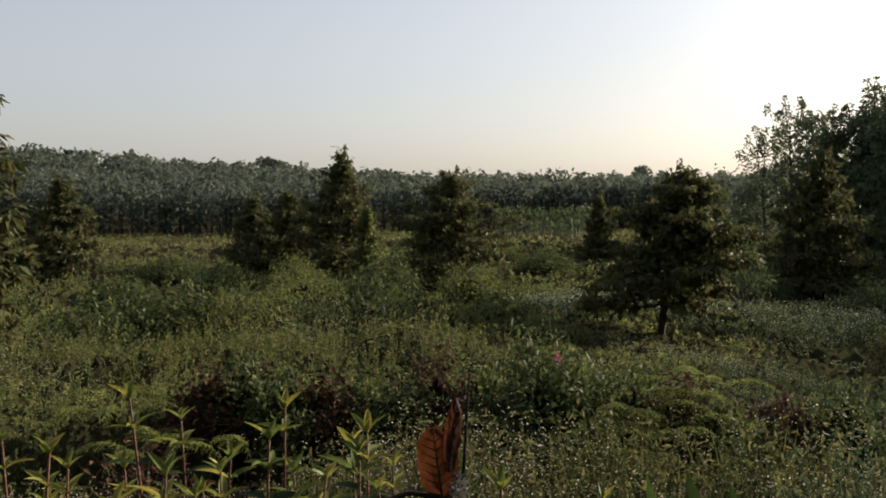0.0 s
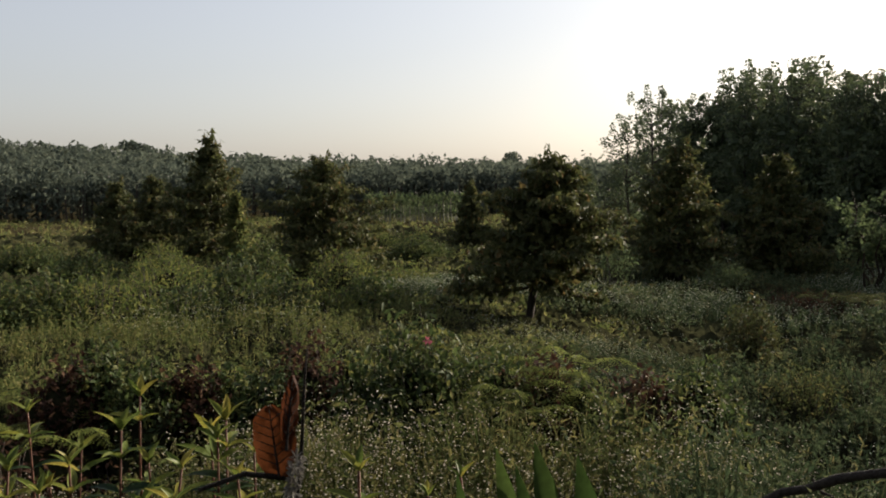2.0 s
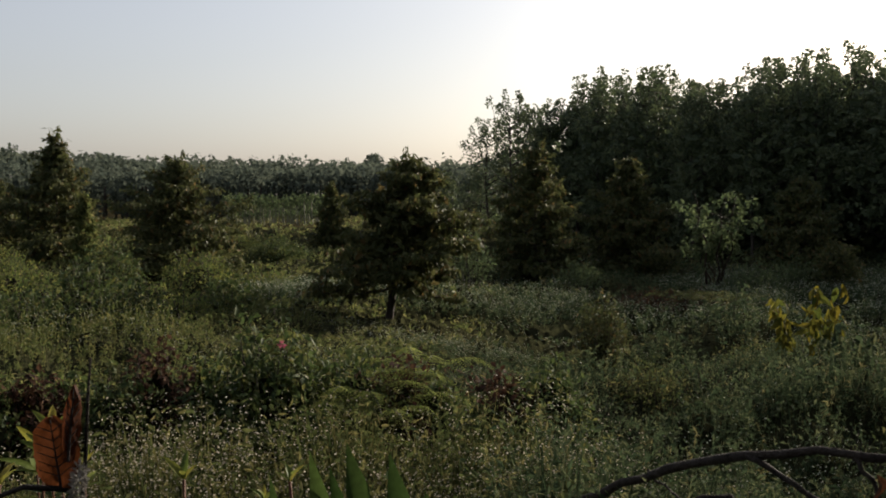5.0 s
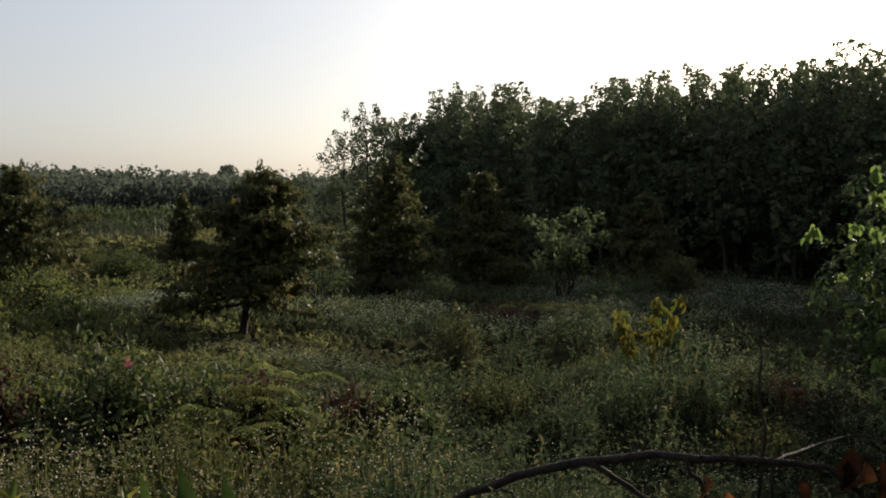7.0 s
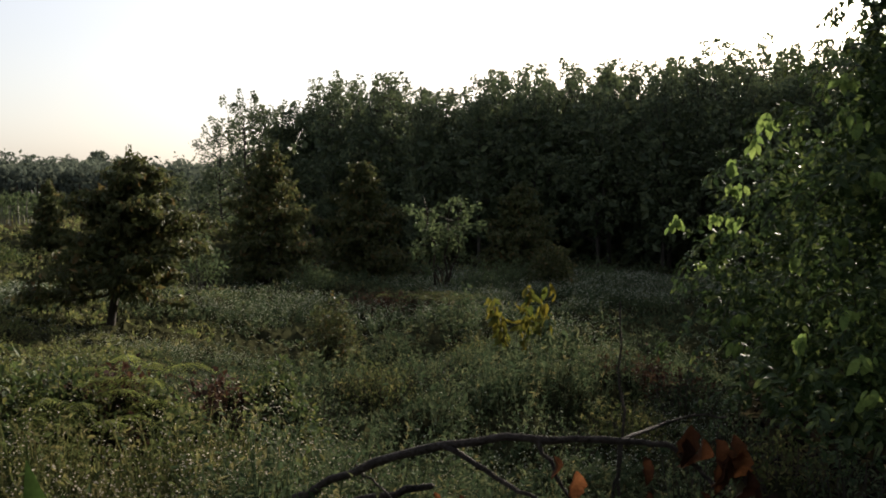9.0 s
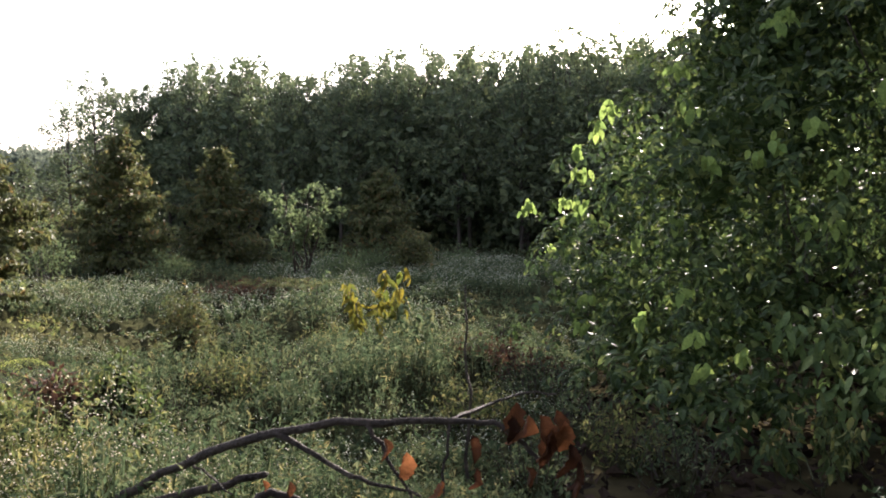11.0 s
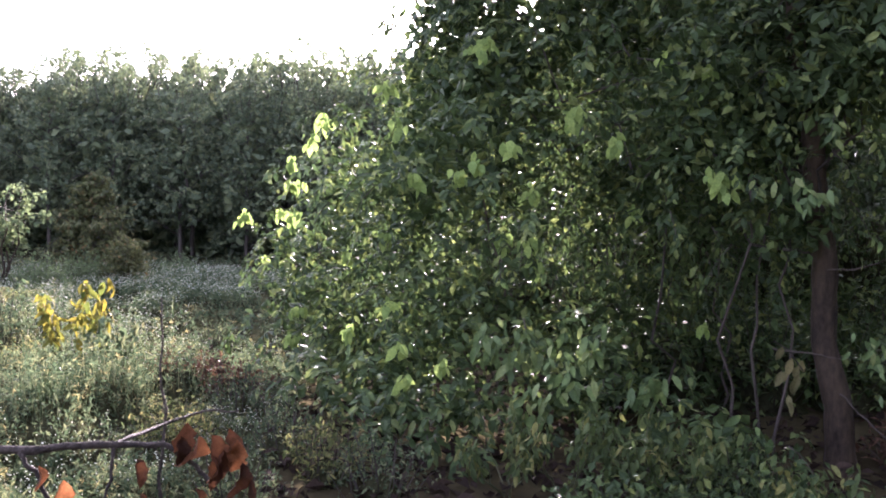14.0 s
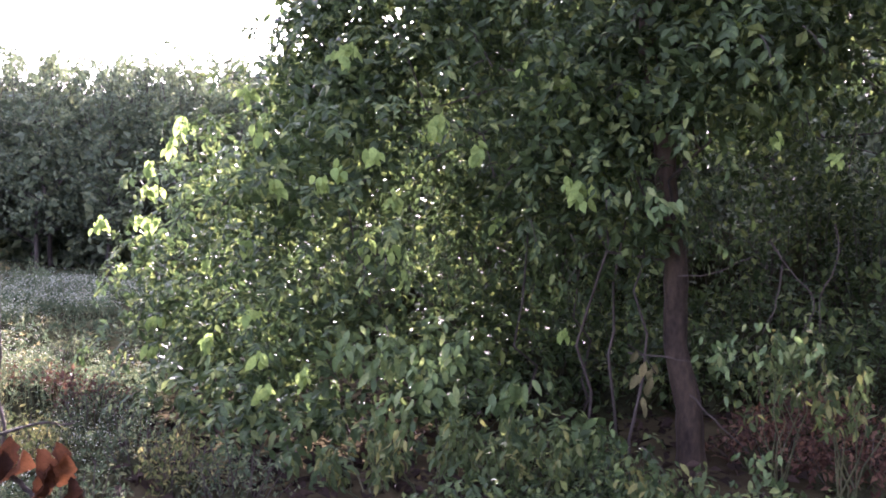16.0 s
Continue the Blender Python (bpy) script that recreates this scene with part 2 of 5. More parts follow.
class Heap:
    """Gathers many small pieces into one mesh."""

    def __init__(self):
        self.v, self.f, self.m, self.n = [], [], [], 0

    def add(self, shape, pos, axis, normal, size, mat=0):
        pos, axis, normal = np.asarray(pos, float), unit(np.asarray(axis, float)), np.asarray(normal, float)
        k = len(pos)
        if k == 0:
            return
        size = np.broadcast_to(np.asarray(size, float), (k,))
        x = unit(np.cross(axis, normal))
        z = np.cross(x, axis)
        v, f = shape
        w = pos[:, None, :] + size[:, None, None] * (v[None, :, 0:1] * x[:, None, :] + v[None, :, 1:2] * axis[:, None, :] + v[None, :, 2:3] * z[:, None, :])
        self.v.append(w.reshape(-1, 3))
        self.f.append((f[None] + self.n + len(v) * np.arange(k)[:, None, None]).reshape(-1, 3))
        self.m.append(np.full(k * len(f), mat))
        self.n += k * len(v)

    def tube(self, pts, radii, sides=6, mat=0):
        pts, radii = np.asarray(pts, float), np.asarray(radii, float)
        k = len(pts)
        t = unit(np.gradient(pts, axis=0))
        ref = np.array([0.31, 0.9, 0.3]) if abs(t[0][2]) > 0.6 else np.array([0.05, 0.1, 1.0])
        x = unit(np.cross(t, ref))
        y = np.cross(t, x)
        a = np.linspace(0, 2 * np.pi, sides, endpoint=False)
        ring = pts[:, None] + radii[:, None, None] * (np.cos(a)[None, :, None] * x[:, None] + np.sin(a)[None, :, None] * y[:, None])
        f = []
        for i in range(k - 1):
            for j in range(sides):
                p, q = i * sides + j, i * sides + (j + 1) % sides
                f += [(p, q, q + sides), (p, q + sides, p + sides)]
        c = k * sides
        for j in range(sides):
            f.append((c - sides + j, c - sides + (j + 1) % sides, c))
        self.v.append(np.vstack([ring.reshape(-1, 3), pts[-1:] + t[-1:] * radii[-1]]))
        self.f.append(np.array(f) + self.n)
        self.m.append(np.full(len(f), mat))
        self.n += c + 1

    def mesh(self, name, mats, smooth=False):
        me = bpy.data.meshes.new(name)
        if self.n:
            v, f, m = np.vstack(self.v), np.vstack(self.f), np.concatenate(self.m)
            me.vertices.add(len(v))
            me.vertices.foreach_set("co", v.astype(np.float32).ravel())
            me.loops.add(f.size)
            me.loops.foreach_set("vertex_index", f.astype(np.int32).ravel())
            me.polygons.add(len(f))
            me.polygons.foreach_set("loop_start", np.arange(0, f.size, 3, dtype=np.int32))
            me.polygons.foreach_set("material_index", m.astype(np.int32))
            me.polygons.foreach_set("use_smooth", np.full(len(f), smooth))
        for x in mats:
            me.materials.append(x)
        me.update(calc_edges=True)
        return me


def part(name, heap, mats, parent, label="", smooth=False, kind=""):
    ob = new(name, heap.mesh(name, mats, smooth))
    ob.parent = parent
    return tagged(ob, label, kind=kind)


def thing(name, label, category, at, turn=0.0, group="", kind=""):
    ob = new(name)
    ob.empty_display_size = 0.2
    ob.matrix_basis = pose(*at, 0, 0, turn)
    return tagged(ob, label, category, group, kind)


def rng(seed):
    return np.random.default_rng(seed)


def bend(start, end, r, wob=0.06, k=6, sag=0.0):
    """A crooked line of k+1 points from start to end."""
    start, end = np.asarray(start, float), np.asarray(end, float)
    s = np.linspace(0, 1, k + 1)[:, None]
    length = np.linalg.norm(end - start)
    p = start + s * (end - start)
    p[1:-1] += r.normal(0, wob * length, (k - 1, 3)) * np.sin(np.pi * s[1:-1])
    p[:, 2] -= sag * length * (np.sin(np.pi * s[:, 0]))
    return p


# ---- ground and far hill ----
def smooth_step(a, b, x):
    t = np.clip((x - a) / (b - a), 0, 1)
    return t * t * (3 - 2 * t)


RIDGE_AZ = (-60, -25, -14, -5, 0, 8, 12, 30, 60)
RIDGE_Z = (15, 11.6, 8.4, 5.8, 4.2, 3.1, 2.6, 2.4, 3.4)


def ground_z(x, y):
    x, y = np.asarray(x, float), np.asarray(y, float)
    r = np.hypot(x, y)
    az = np.degrees(np.arctan2(x, y))
    side = smooth_step(10, 26, az) * (1 - 0.5 * smooth_step(62, 78, az))
    z = -side * (0.38 * smooth_step(6, 12, r) + 0.40 * smooth_step(18, 40, r)) * (1 - smooth_step(60, 110, r))
    z = z + 0.08 * np.sin(x * 0.7 + 0.4) * np.sin(y * 0.55 + 1.0) * smooth_step(2, 6, r) * (1 - smooth_step(70, 110, r))
    # ground sunk in front of the shrubs, added so that the hollow falls dark
    z = z - 0.35 * smooth_step(4.7, 5.2, r) * (1 - smooth_step(5.9, 6.5, r)) * smooth_step(-18, -12, az) * (1 - smooth_step(18, 25, az))
    z = z + 0.25 * (1 - smooth_step(1.2, 3.2, r))
    top = np.interp(az, RIDGE_AZ, RIDGE_Z)
    front = smooth_step(-120, -60, az) * (1 - smooth_step(60, 120, az))
    z = z + top * front * smooth_step(98, 235, r) * (1 - 0.6 * smooth_step(260, 500, r))
    return z


def build_ground():
    radii = np.concatenate([np.linspace(0.0, 12, 49)[1:], np.geomspace(12.5, 3500, 75)])
    az = np.linspace(-180, 180, 241)[:-1]
    rr, aa = np.meshgrid(radii, np.radians(az), indexing="ij")
    x, y = rr * np.sin(aa), rr * np.cos(aa)
    v = np.stack([x, y, ground_z(x, y)], -1).reshape(-1, 3)
    n = len(az)
    f = []
    for i in range(len(radii) - 1):
        for j in range(n):
            p, q = i * n + j, i * n + (j + 1) % n
            f.append((p, p + n, q + n, q))
    f += [(j, (j + 1) % n, len(v)) for j in range(n)]
    me = bpy.data.meshes.new("ground")
    me.from_pydata([*map(tuple, v), (0, 0, float(ground_z(0, 0)))], [], f)
    me.polygons.foreach_set("use_smooth", [True] * len(f))
    me.materials.append(M_SOIL)
    tagged(new("ground", me), "dark soil under low weeds, rising to a hill", "ground", kind="structure")


build_ground()

# leaves greyed and lightened: the haze over the hill is in their colour
M_FAR_HAZE = leaf_material("far_canopy_hazed", [(0.0, (0.056, 0.070, 0.056)), (0.6, (0.084, 0.100, 0.076)), (1.0, (0.106, 0.120, 0.088))], see=0.40, rough=1.0, gloss=0.0)


def crown_clump(heap, r, centre, rad, high, pieces, size, mat=0, shape=LEAF2W):
    d = unit(r.normal(size=(pieces, 3)) + (0, 0, 0.35))
    p = np.asarray(centre) + d * (rad, rad, high) * r.uniform(0.55, 1.05, (pieces, 1))
    ax = unit(np.cross(d, r.normal(size=(pieces, 3))) + 0.35 * d)
    heap.add(shape, p, ax, d + 0.3 * r.normal(size=(pieces, 3)), size * r.uniform(0.6, 1.3, pieces), mat)


def far_wood():
    r = rng(3)
    heap = Heap()
    stems = Heap()
    k = 1800
    az = r.uniform(-36, 34, k)
    d = 100 + 138 * r.uniform(0, 1, k) ** 0.95
    d[:340] = 99 + 6 * r.uniform(0, 1, 340)
    for a, q in zip(az, d):
        x, y = place(a, q)
        z = float(ground_z(x, y))
        s = r.uniform(0.75, 1.2) * (0.85 if q < 110 else 1.0)
        low = 0.0 if q > 107 else 1.2
        for _ in range(8):
            v = unit(r.normal(size=3) + (0, -0.3, 0.5))
            crown_clump(heap, r, np.array([x, y, z + (3.9 - low) * s]) + v * (1.75 * s, 1.75 * s, (1.6 + low) * s), 0.95 * s, 0.75 * s, 8, 0.62 if q < 140 else 0.95)
        if q < 108:
            stems.tube([(x, y, z - 0.3), (x + r.normal(0, 0.1), y, z + 3.4)], [0.12, 0.07], 4)
    # the tall lone tree and the two clumps that stand over the ridge
    for a, q, h, w in ((-10.5, 228, 8.6, 2.2), (-9.9, 228, 7.8, 1.8), (10.6, 232, 8.6, 2.6), (11.9, 232, 9.2, 3.0), (-26, 150, 9.0, 5.0), (-24, 160, 7.0, 4.0)):
        x, y = place(a, q)
        z = float(ground_z(x, y))
        for _ in range(7):
            crown_clump(heap, r, (x + r.normal(0, w * 0.4), y + r.normal(0, w * 0.4), z + h * r.uniform(0.55, 0.95)), w * 0.55, w * 0.55, 50, 1.0)
    wood = thing("far_wood", "hazy green wood covering the distant hill", "wood", (0, 0, 0), kind="stuff")
    part("crowns", heap, [M_FAR_HAZE], wood)
    part("stems", stems, [M_BARK], wood)


far_wood()


# ---- young conical fruit trees ----
CONE_U = (0.0, 0.10, 0.28, 0.50, 0.70, 0.86, 1.0)
CONE_W = (0.84, 1.0, 0.96, 0.72, 0.45, 0.23, 0.05)


def young_tree(label, az, d, h, rad, seed, leaves=5000, clear=0.25, leaf=0.13, lean=(0, 0), mat=None, trunk_r=0.06, slim=1.0, shoots=4, group="young trees in the field"):
    """A conical tree of flat leafy sprays in tiers; rad is half the crown's width, slim above 1 narrows the top."""
    r = rng(seed)
    x, y = place(az, d)
    z = float(ground_z(x, y))
    tree = thing("young_tree", label, "tree", (x, y, z), 0, group)
    wood, limbs, crown = Heap(), Heap(), Heap()
    spine = bend((0, 0, -0.08), (lean[0], lean[1], h * 0.95), r, 0.012, 9)
    wood.tube(spine, np.linspace(trunk_r, 0.012, len(spine)), 8)

    def at(zz):
        return np.array([np.interp(zz, spine[:, 2], spine[:, k]) for k in range(3)])

    count = int(26 + 9 * h)
    fans = 8
    tiers = []
    for i in range(count):
        u = ((i + r.uniform(0, 1)) / count) ** 1.08
        wide = float(np.interp(u, CONE_U, CONE_W)) ** slim
        tiers.append((u, wide, rad * wide * r.uniform(0.62, 1.2)))
    total = sum(t[2] for t in tiers)
    for i, (u, wide, length) in enumerate(tiers):
        root = at(clear + (h * 0.97 - clear) * u)
        a = i * 2.39996 + r.normal(0, 0.3)
        out = np.array([math.cos(a), math.sin(a), 0.0])
        side = np.array([-out[1], out[0], 0.0])
        tip = root + out * length + (0, 0, length * (r.uniform(-0.28, 0.28) + 0.5 * u))
        line = bend(root, tip, r, 0.04, 5, sag=0.05)
        limbs.tube(line, np.linspace(0.014 + 0.012 * (1 - u), 0.004, 6), 4)
        for j in range(fans):
            s0 = (0.22, 0.38, 0.5, 0.62, 0.74, 0.84, 0.93, 1.0)[j] * r.uniform(0.93, 1.03)
            foot = root + s0 * (tip - root)
            way = out * r.uniform(0.4, 0.9) + side * (-1) ** j * r.uniform(0.35, 1.0) + (0, 0, r.uniform(-0.25, 0.3))
            reach = (0.07 + 0.30 * length) * r.uniform(0.7, 1.2) * (0.75 if j == 7 else 1)
            end = foot + unit(way) * reach
            limbs.tube([foot, end], [0.005, 0.0025], 3)
            n = max(4, int(leaves * length / total / fans * r.uniform(0.7, 1.3)))
            q = r.uniform(0.1, 1.08, n)[:, None]
            p = foot + q * (end - foot) + r.normal(0, 0.016 + 0.03 * length, (n, 3)) * (1, 1, 0.5)
            ax = unit(way) * r.uniform(0.0, 0.8, (n, 1)) + r.normal(0, 0.42, (n, 3)) + (0, 0, -0.55)
            crown.add(LEAF2, p, ax, r.normal(0, 0.55, (n, 3)) + out * 0.5 + (0, 0, 0.7), leaf * r.uniform(0.7, 1.25, n))
    # the leafy heart of the crown
    n = leaves // 4
    u = r.uniform(0.02, 0.9, n)
    q = 0.78 * rad * np.interp(u, CONE_U, CONE_W) ** slim * np.sqrt(r.uniform(0, 1, n))
    a = r.uniform(0, 2 * np.pi, n)
    mid = np.stack([at(zz) for zz in clear + 0.05 + (h * 0.95 - clear) * u])
    crown.add(LEAF2W, mid + np.stack([q * np.cos(a), q * np.sin(a), 0 * q], -1), r.normal(size=(n, 3)), r.normal(size=(n, 3)), 1.3 * leaf * r.uniform(0.7, 1.2, n))
    # thin upright shoots over the top
    for i in range(shoots):
        a = i * 2.1 + r.uniform(0, 1)
        foot = at(h * r.uniform(0.78, 0.93))
        end = foot + np.array([math.cos(a), math.sin(a), 0]) * rad * r.uniform(0.08, 0.24) + (0, 0, h * r.uniform(0.08, 0.17))
        limbs.tube(bend(foot, end, r, 0.05, 3), np.linspace(0.007, 0.003, 4), 4)
        n = 26
        q = r.uniform(0.2, 1.05, n)[:, None]
        crown.add(SLIP, foot + q * (end - foot) + r.normal(0, 0.025, (n, 3)), r.normal(0, 0.4, (n, 3)) + (0, 0, -0.6), r.normal(0, 0.6, (n, 3)) + (0, 0, 0.5), 1.25 * leaf * r.uniform(0.7, 1.2, n))
    part("trunk", wood, [M_BARK], tree, "thin dark trunk", True)
    part("branch_mass", limbs, [M_BARK], tree, kind="stuff")
    part("crown", crown, [mat or M_DURIAN], tree)
    return tree


DARK = "young conical fruit tree with dark bronze-green leaves among weeds"
young_tree("bronze-leaved young fruit tree on a bare short trunk", 12.9, 14.2, 2.55, 1.12, 11, 8000, 0.52, 0.115, (0.42, 0), trunk_r=0.066, slim=1.0, shoots=9)
young_tree("dense broad conical fruit tree standing in shrubs", 0.5, 22.4, 2.92, 1.48, 12, 8600, 0.15, 0.125, slim=0.95)
young_tree("tall narrow-topped conical fruit tree beside smaller ones", -6.1, 29.0, 3.85, 1.48, 13, 7600, 0.15, 0.15, slim=1.15)
young_tree(DARK, -9.2, 31.0, 2.75, 1.12, 14, 3600, 0.1, 0.16)
young_tree(DARK, -11.3, 32.0, 2.6, 1.02, 15, 3400, 0.1, 0.16)
young_tree("slender young tree with yellowish leaves beside a taller one", -4.6, 27.0, 2.05, 0.42, 16, 1500, 0.1, 0.14, mat=M_MEADOW)
young_tree(DARK, -22.0, 27.0, 3.05, 1.12, 17, 4200, 0.15, 0.15)
young_tree("tall fruit tree with bronze hanging leaves", -27.0, 10.5, 3.75, 0.5, 18, 3600, 0.3, 0.15, slim=0.6)
young_tree("far small dark conical tree at the field's end", 9.4, 34.0, 2.5, 0.66, 19, 2600, 0.15, 0.16)
young_tree(DARK, 21.8, 24.5, 3.6, 1.3, 20, 6000, 0.15, 0.15, slim=0.9)
young_tree("dark dense conical tree before the grove", 27.3, 28.5, 3.7, 1.5, 21, 6400, 0.1, 0.16)
young_tree("dark rounded young tree before the grove", 36.9, 29.0, 2.95, 1.2, 22, 4600, 0.15, 0.15, slim=0.75)


# ---- the grove on the rise to the right ----
def grove_tree(seed, at, h, rad, clear, clumps=84, pieces=25, core=380, bulk=0.40, label="slim-trunked plantation tree with dense dark crown"):
    r = rng(seed)
    tree = thing("grove_tree", label, "tree", at, 0, "grove trees")
    wood, crown = Heap(), Heap()
    spine = bend((0, 0, -0.1), (r.normal(0, 0.15), r.normal(0, 0.15), h * 0.93), r, 0.012, 8)
    wood.tube(spine, np.linspace(0.085, 0.02, len(spine)), 7)
    u = r.uniform(0.05, 0.88, core)
    q = rad * 0.6 * np.sqrt(r.uniform(0, 1, core)) * np.sin(np.pi * (0.15 + 0.75 * u))
    a = r.uniform(0, 2 * np.pi, core)
    crown.add(LEAF2W, np.stack([q * np.cos(a), q * np.sin(a), clear + (h - clear) * u], -1), r.normal(size=(core, 3)), r.normal(size=(core, 3)), bulk * r.uniform(0.7, 1.3, core))
    for i in range(clumps):
        u = r.uniform(0, 1) ** 0.9
        a = i * 2.39996 + r.normal(0, 0.4)
        z = clear + (h - clear) * u
        reach = rad * (0.55 + 0.5 * math.sin(math.pi * min(1, 0.2 + u * 0.75))) * r.uniform(0.35, 1.1) * (1 if u < 0.85 else 0.6)
        tip = np.array([reach * math.cos(a), reach * math.sin(a), z])
        if i % 3 == 0:
            wood.tube(bend((0, 0, z - 0.5 * reach), tip, r, 0.05, 3), np.linspace(0.03, 0.008, 4), 4)
        c = 0.30 * r.uniform(0.7, 1.4)
        crown_clump(crown, r, tip, c * 1.35, c * 0.85, pieces, 0.165)
    # leaf tufts on thin shoots over the top
    for i in range(11):
        a, q = r.uniform(0, 2 * np.pi), rad * r.uniform(0, 0.85)
        tip = np.array([q * math.cos(a), q * math.sin(a), h * (r.uniform(0.98, 1.12) - 0.10 * (q / rad) ** 2)])
        wood.tube(bend(tip * (0.75, 0.75, 0.84), tip, r, 0.03, 3), np.linspace(0.016, 0.005, 4), 4)
        for drop, wide in ((0.0, 0.12), (0.16, 0.2), (0.36, 0.26)):
            crown_clump(crown, r, tip - (0, 0, drop), wide, 0.07, 13, 0.16)
    part("trunk", wood, [M_BARK], tree, "straight slim trunk", True)
    part("crown", crown, [M_GROVE], tree)
    return tree


# the steep heights past 62 degrees are for hidden trees, added to block light
SKY_AZ = (16, 19.6, 21.2, 24, 27.5, 31, 33, 36, 40, 44, 48, 54.5, 57, 62, 68, 98, 165, 240)
SKY_EL = (1.9, 2.4, 5.6, 6.6, 7.4, 6.4, 6.2, 7.5, 7.8, 7.8, 8.1, 8.6, 8.8, 9.5, 12.0, 20.0, 34.0, 34.0)
EDGE_AZ = (15, 18, 24, 30, 45, 58, 70, 100, 165, 240)
EDGE_D = (70, 64, 47, 40, 35, 31, 25, 17, 9, 9)


def grove():
    r = rng(40)
    kinds = [grove_tree(50 + i, (0, 0, 0), 7.0, 1.75, 0.75 + 0.15 * i) for i in range(5)]
    kinds += [grove_tree(65 + i, (0, 0, 0), 7.0, 1.9, 0.5, 34, 14, 620, 0.55) for i in range(2)]
    used = set()
    k = 0
    for row in range(6):
        a = (16.3, 21.4, 22.5, 24.5, 26.5, 27.5)[row]
        # rows 4 and 5 go on behind the eye, unseen, to cut the sky light
        while a < (104, 100, 98, 96, 238, 232)[row]:
            d = float(np.interp(a, EDGE_AZ, EDGE_D)) + 2.3 * row + r.uniform(-0.5, 0.5)
            x, y = place(a + r.uniform(-0.4, 0.4), d)
            z = float(ground_z(x, y))
            el = float(np.interp(a, SKY_AZ, SKY_EL))
            h = EYE - z + d * math.tan(radians(el)) * (0.82, 0.93, 0.92, 1.0, 0.96, 0.96)[row] + r.normal(0, 0.22)
            s = h / 7.35
            w = max(0.8, s) * r.uniform(0.9, 1.1)
            m = pose(x, y, z, 0, 0, r.uniform(0, 360)) @ Matrix.Diagonal((w, w, s, 1))
            i = k % 5 if row < 2 else 5 + k % 2
            k += 1
            if i not in used:
                kinds[i].matrix_basis = m
                used.add(i)
            else:
                made = copy_thing(kinds[i], Matrix.Identity(4))
                made.matrix_basis = m
            a += math.degrees((2.3 if row < 2 else 2.6) / d) * r.uniform(0.85, 1.15)
    # two open, lacy trees with the sky showing through at the grove's end
    for i, (a, d, el) in enumerate([(18.8, 52.0, 4.2), (20.3, 49.0, 5.4)]):
        x, y = place(a, d)
        z = float(ground_z(x, y))
        ob = grove_tree(57 + i, (x, y, z), EYE - z + d * math.tan(radians(el)), 1.85, 1.2, 84, 19, 14, 0.2, "open lacy tree with thin crown at the grove's end")
        ob.name = "lacy_tree"
    low = Heap()
    n = 22000
    a = r.uniform(17, 98, n)
    d = np.interp(a, EDGE_AZ, EDGE_D) + r.uniform(3, 15, n)
    x, y = d * np.sin(np.radians(a)), d * np.cos(np.radians(a))
    z = ground_z(x, y) + 2.4 * r.uniform(0, 1, n) ** 1.7 * (0.6 + 0.4 * np.sin(a * 1.7))
    low.add(LEAF2W, np.stack([x, y, z], -1), r.normal(size=(n, 3)), r.normal(size=(n, 3)), 0.45 * r.uniform(0.6, 1.3, n))
    tagged(new("grove_undergrowth", low.mesh("grove_undergrowth", [M_GROVE])), "dark undergrowth between the grove's trunks", "undergrowth", kind="stuff")


grove()


# ---- the big broad-leaved tree beside the path ----
LOBES = [(52.6, 11.6, 2.15, 0.55), (49.3, 11.8, 1.35, 0.42), (50.4, 10.6, 0.75, 0.75), (58.6, 10.6, 3.0, 0.8), (56.6, 9.4, 1.8, 1.25), (53.2, 11.0, 1.35, 0.75),
         (59.6, 9.9, 3.95, 0.75), (66.4, 10.2, 4.3, 1.5), (61.4, 8.5, 2.3, 1.35), (60.4, 8.4, 0.85, 1.1), (61.3, 9.8, 3.2, 1.05), (67.5, 9.2, 3.6, 1.5), (69, 9.9, 2.1, 1.1), (70, 10.8, 5.7, 2.0),
         (75, 9.4, 4.3, 1.6), (76, 8.3, 3.1, 0.8), (82, 9.2, 4.4, 1.6), (90, 9.2, 4.6, 1.8), (53.4, 9.4, 0.45, 0.9), (57, 8.1, 0.35, 0.8), (66, 9.2, 0.6, 0.8), (70, 9.7, 0.9, 0.7), (75, 9.2, 1.8, 0.7),
         (57.5, 7.3, 0.15, 0.6), (61.5, 7.2, 0.2, 0.55), (72.5, 7.0, 0.15, 0.5), (76, 7.2, 0.15, 0.5), (53.5, 8.0, 0.1, 0.65), (79, 8.1, 3.0, 0.6), (80.5, 7.8, 3.7, 0.8), (86, 8.6, 3.5, 0.9),
         (61.8, 12.6, 2.3, 1.1), (68.5, 13, 4.2, 1.7), (69, 13, 2.6, 2.0), (55.6, 13, 1.1, 0.95), (74, 12.5, 2.4, 1.8),
         (76.5, 7.7, 2.3, 0.65), (79, 7.7, 1.75, 0.5), (75, 7.8, 2.7, 0.75), (81.6, 7.25, 2.8, 0.5), (83.4, 7.4, 3.3, 0.6), (72, 8.2, 2.2, 0.8), (78, 8.2, 2.4, 0.7), (69.5, 8.0, 0.55, 0.6), (67, 7.7, 0.35, 0.5)]


def lumps(p):
    """Uneven growth of a crown: swelling clumps with hollows between them, about half a metre across."""
    x, y, z = p[..., 0], p[..., 1], p[..., 2]
    return (np.sin(6.1 * x + 1.7 * z + 0.4) + np.sin(5.3 * y - 2.9 * z + 1.1) + np.sin(7.2 * z + 2.1 * x - 1.3 * y) + np.sin(3.1 * (x + y) + 4.2 * z)) / 4


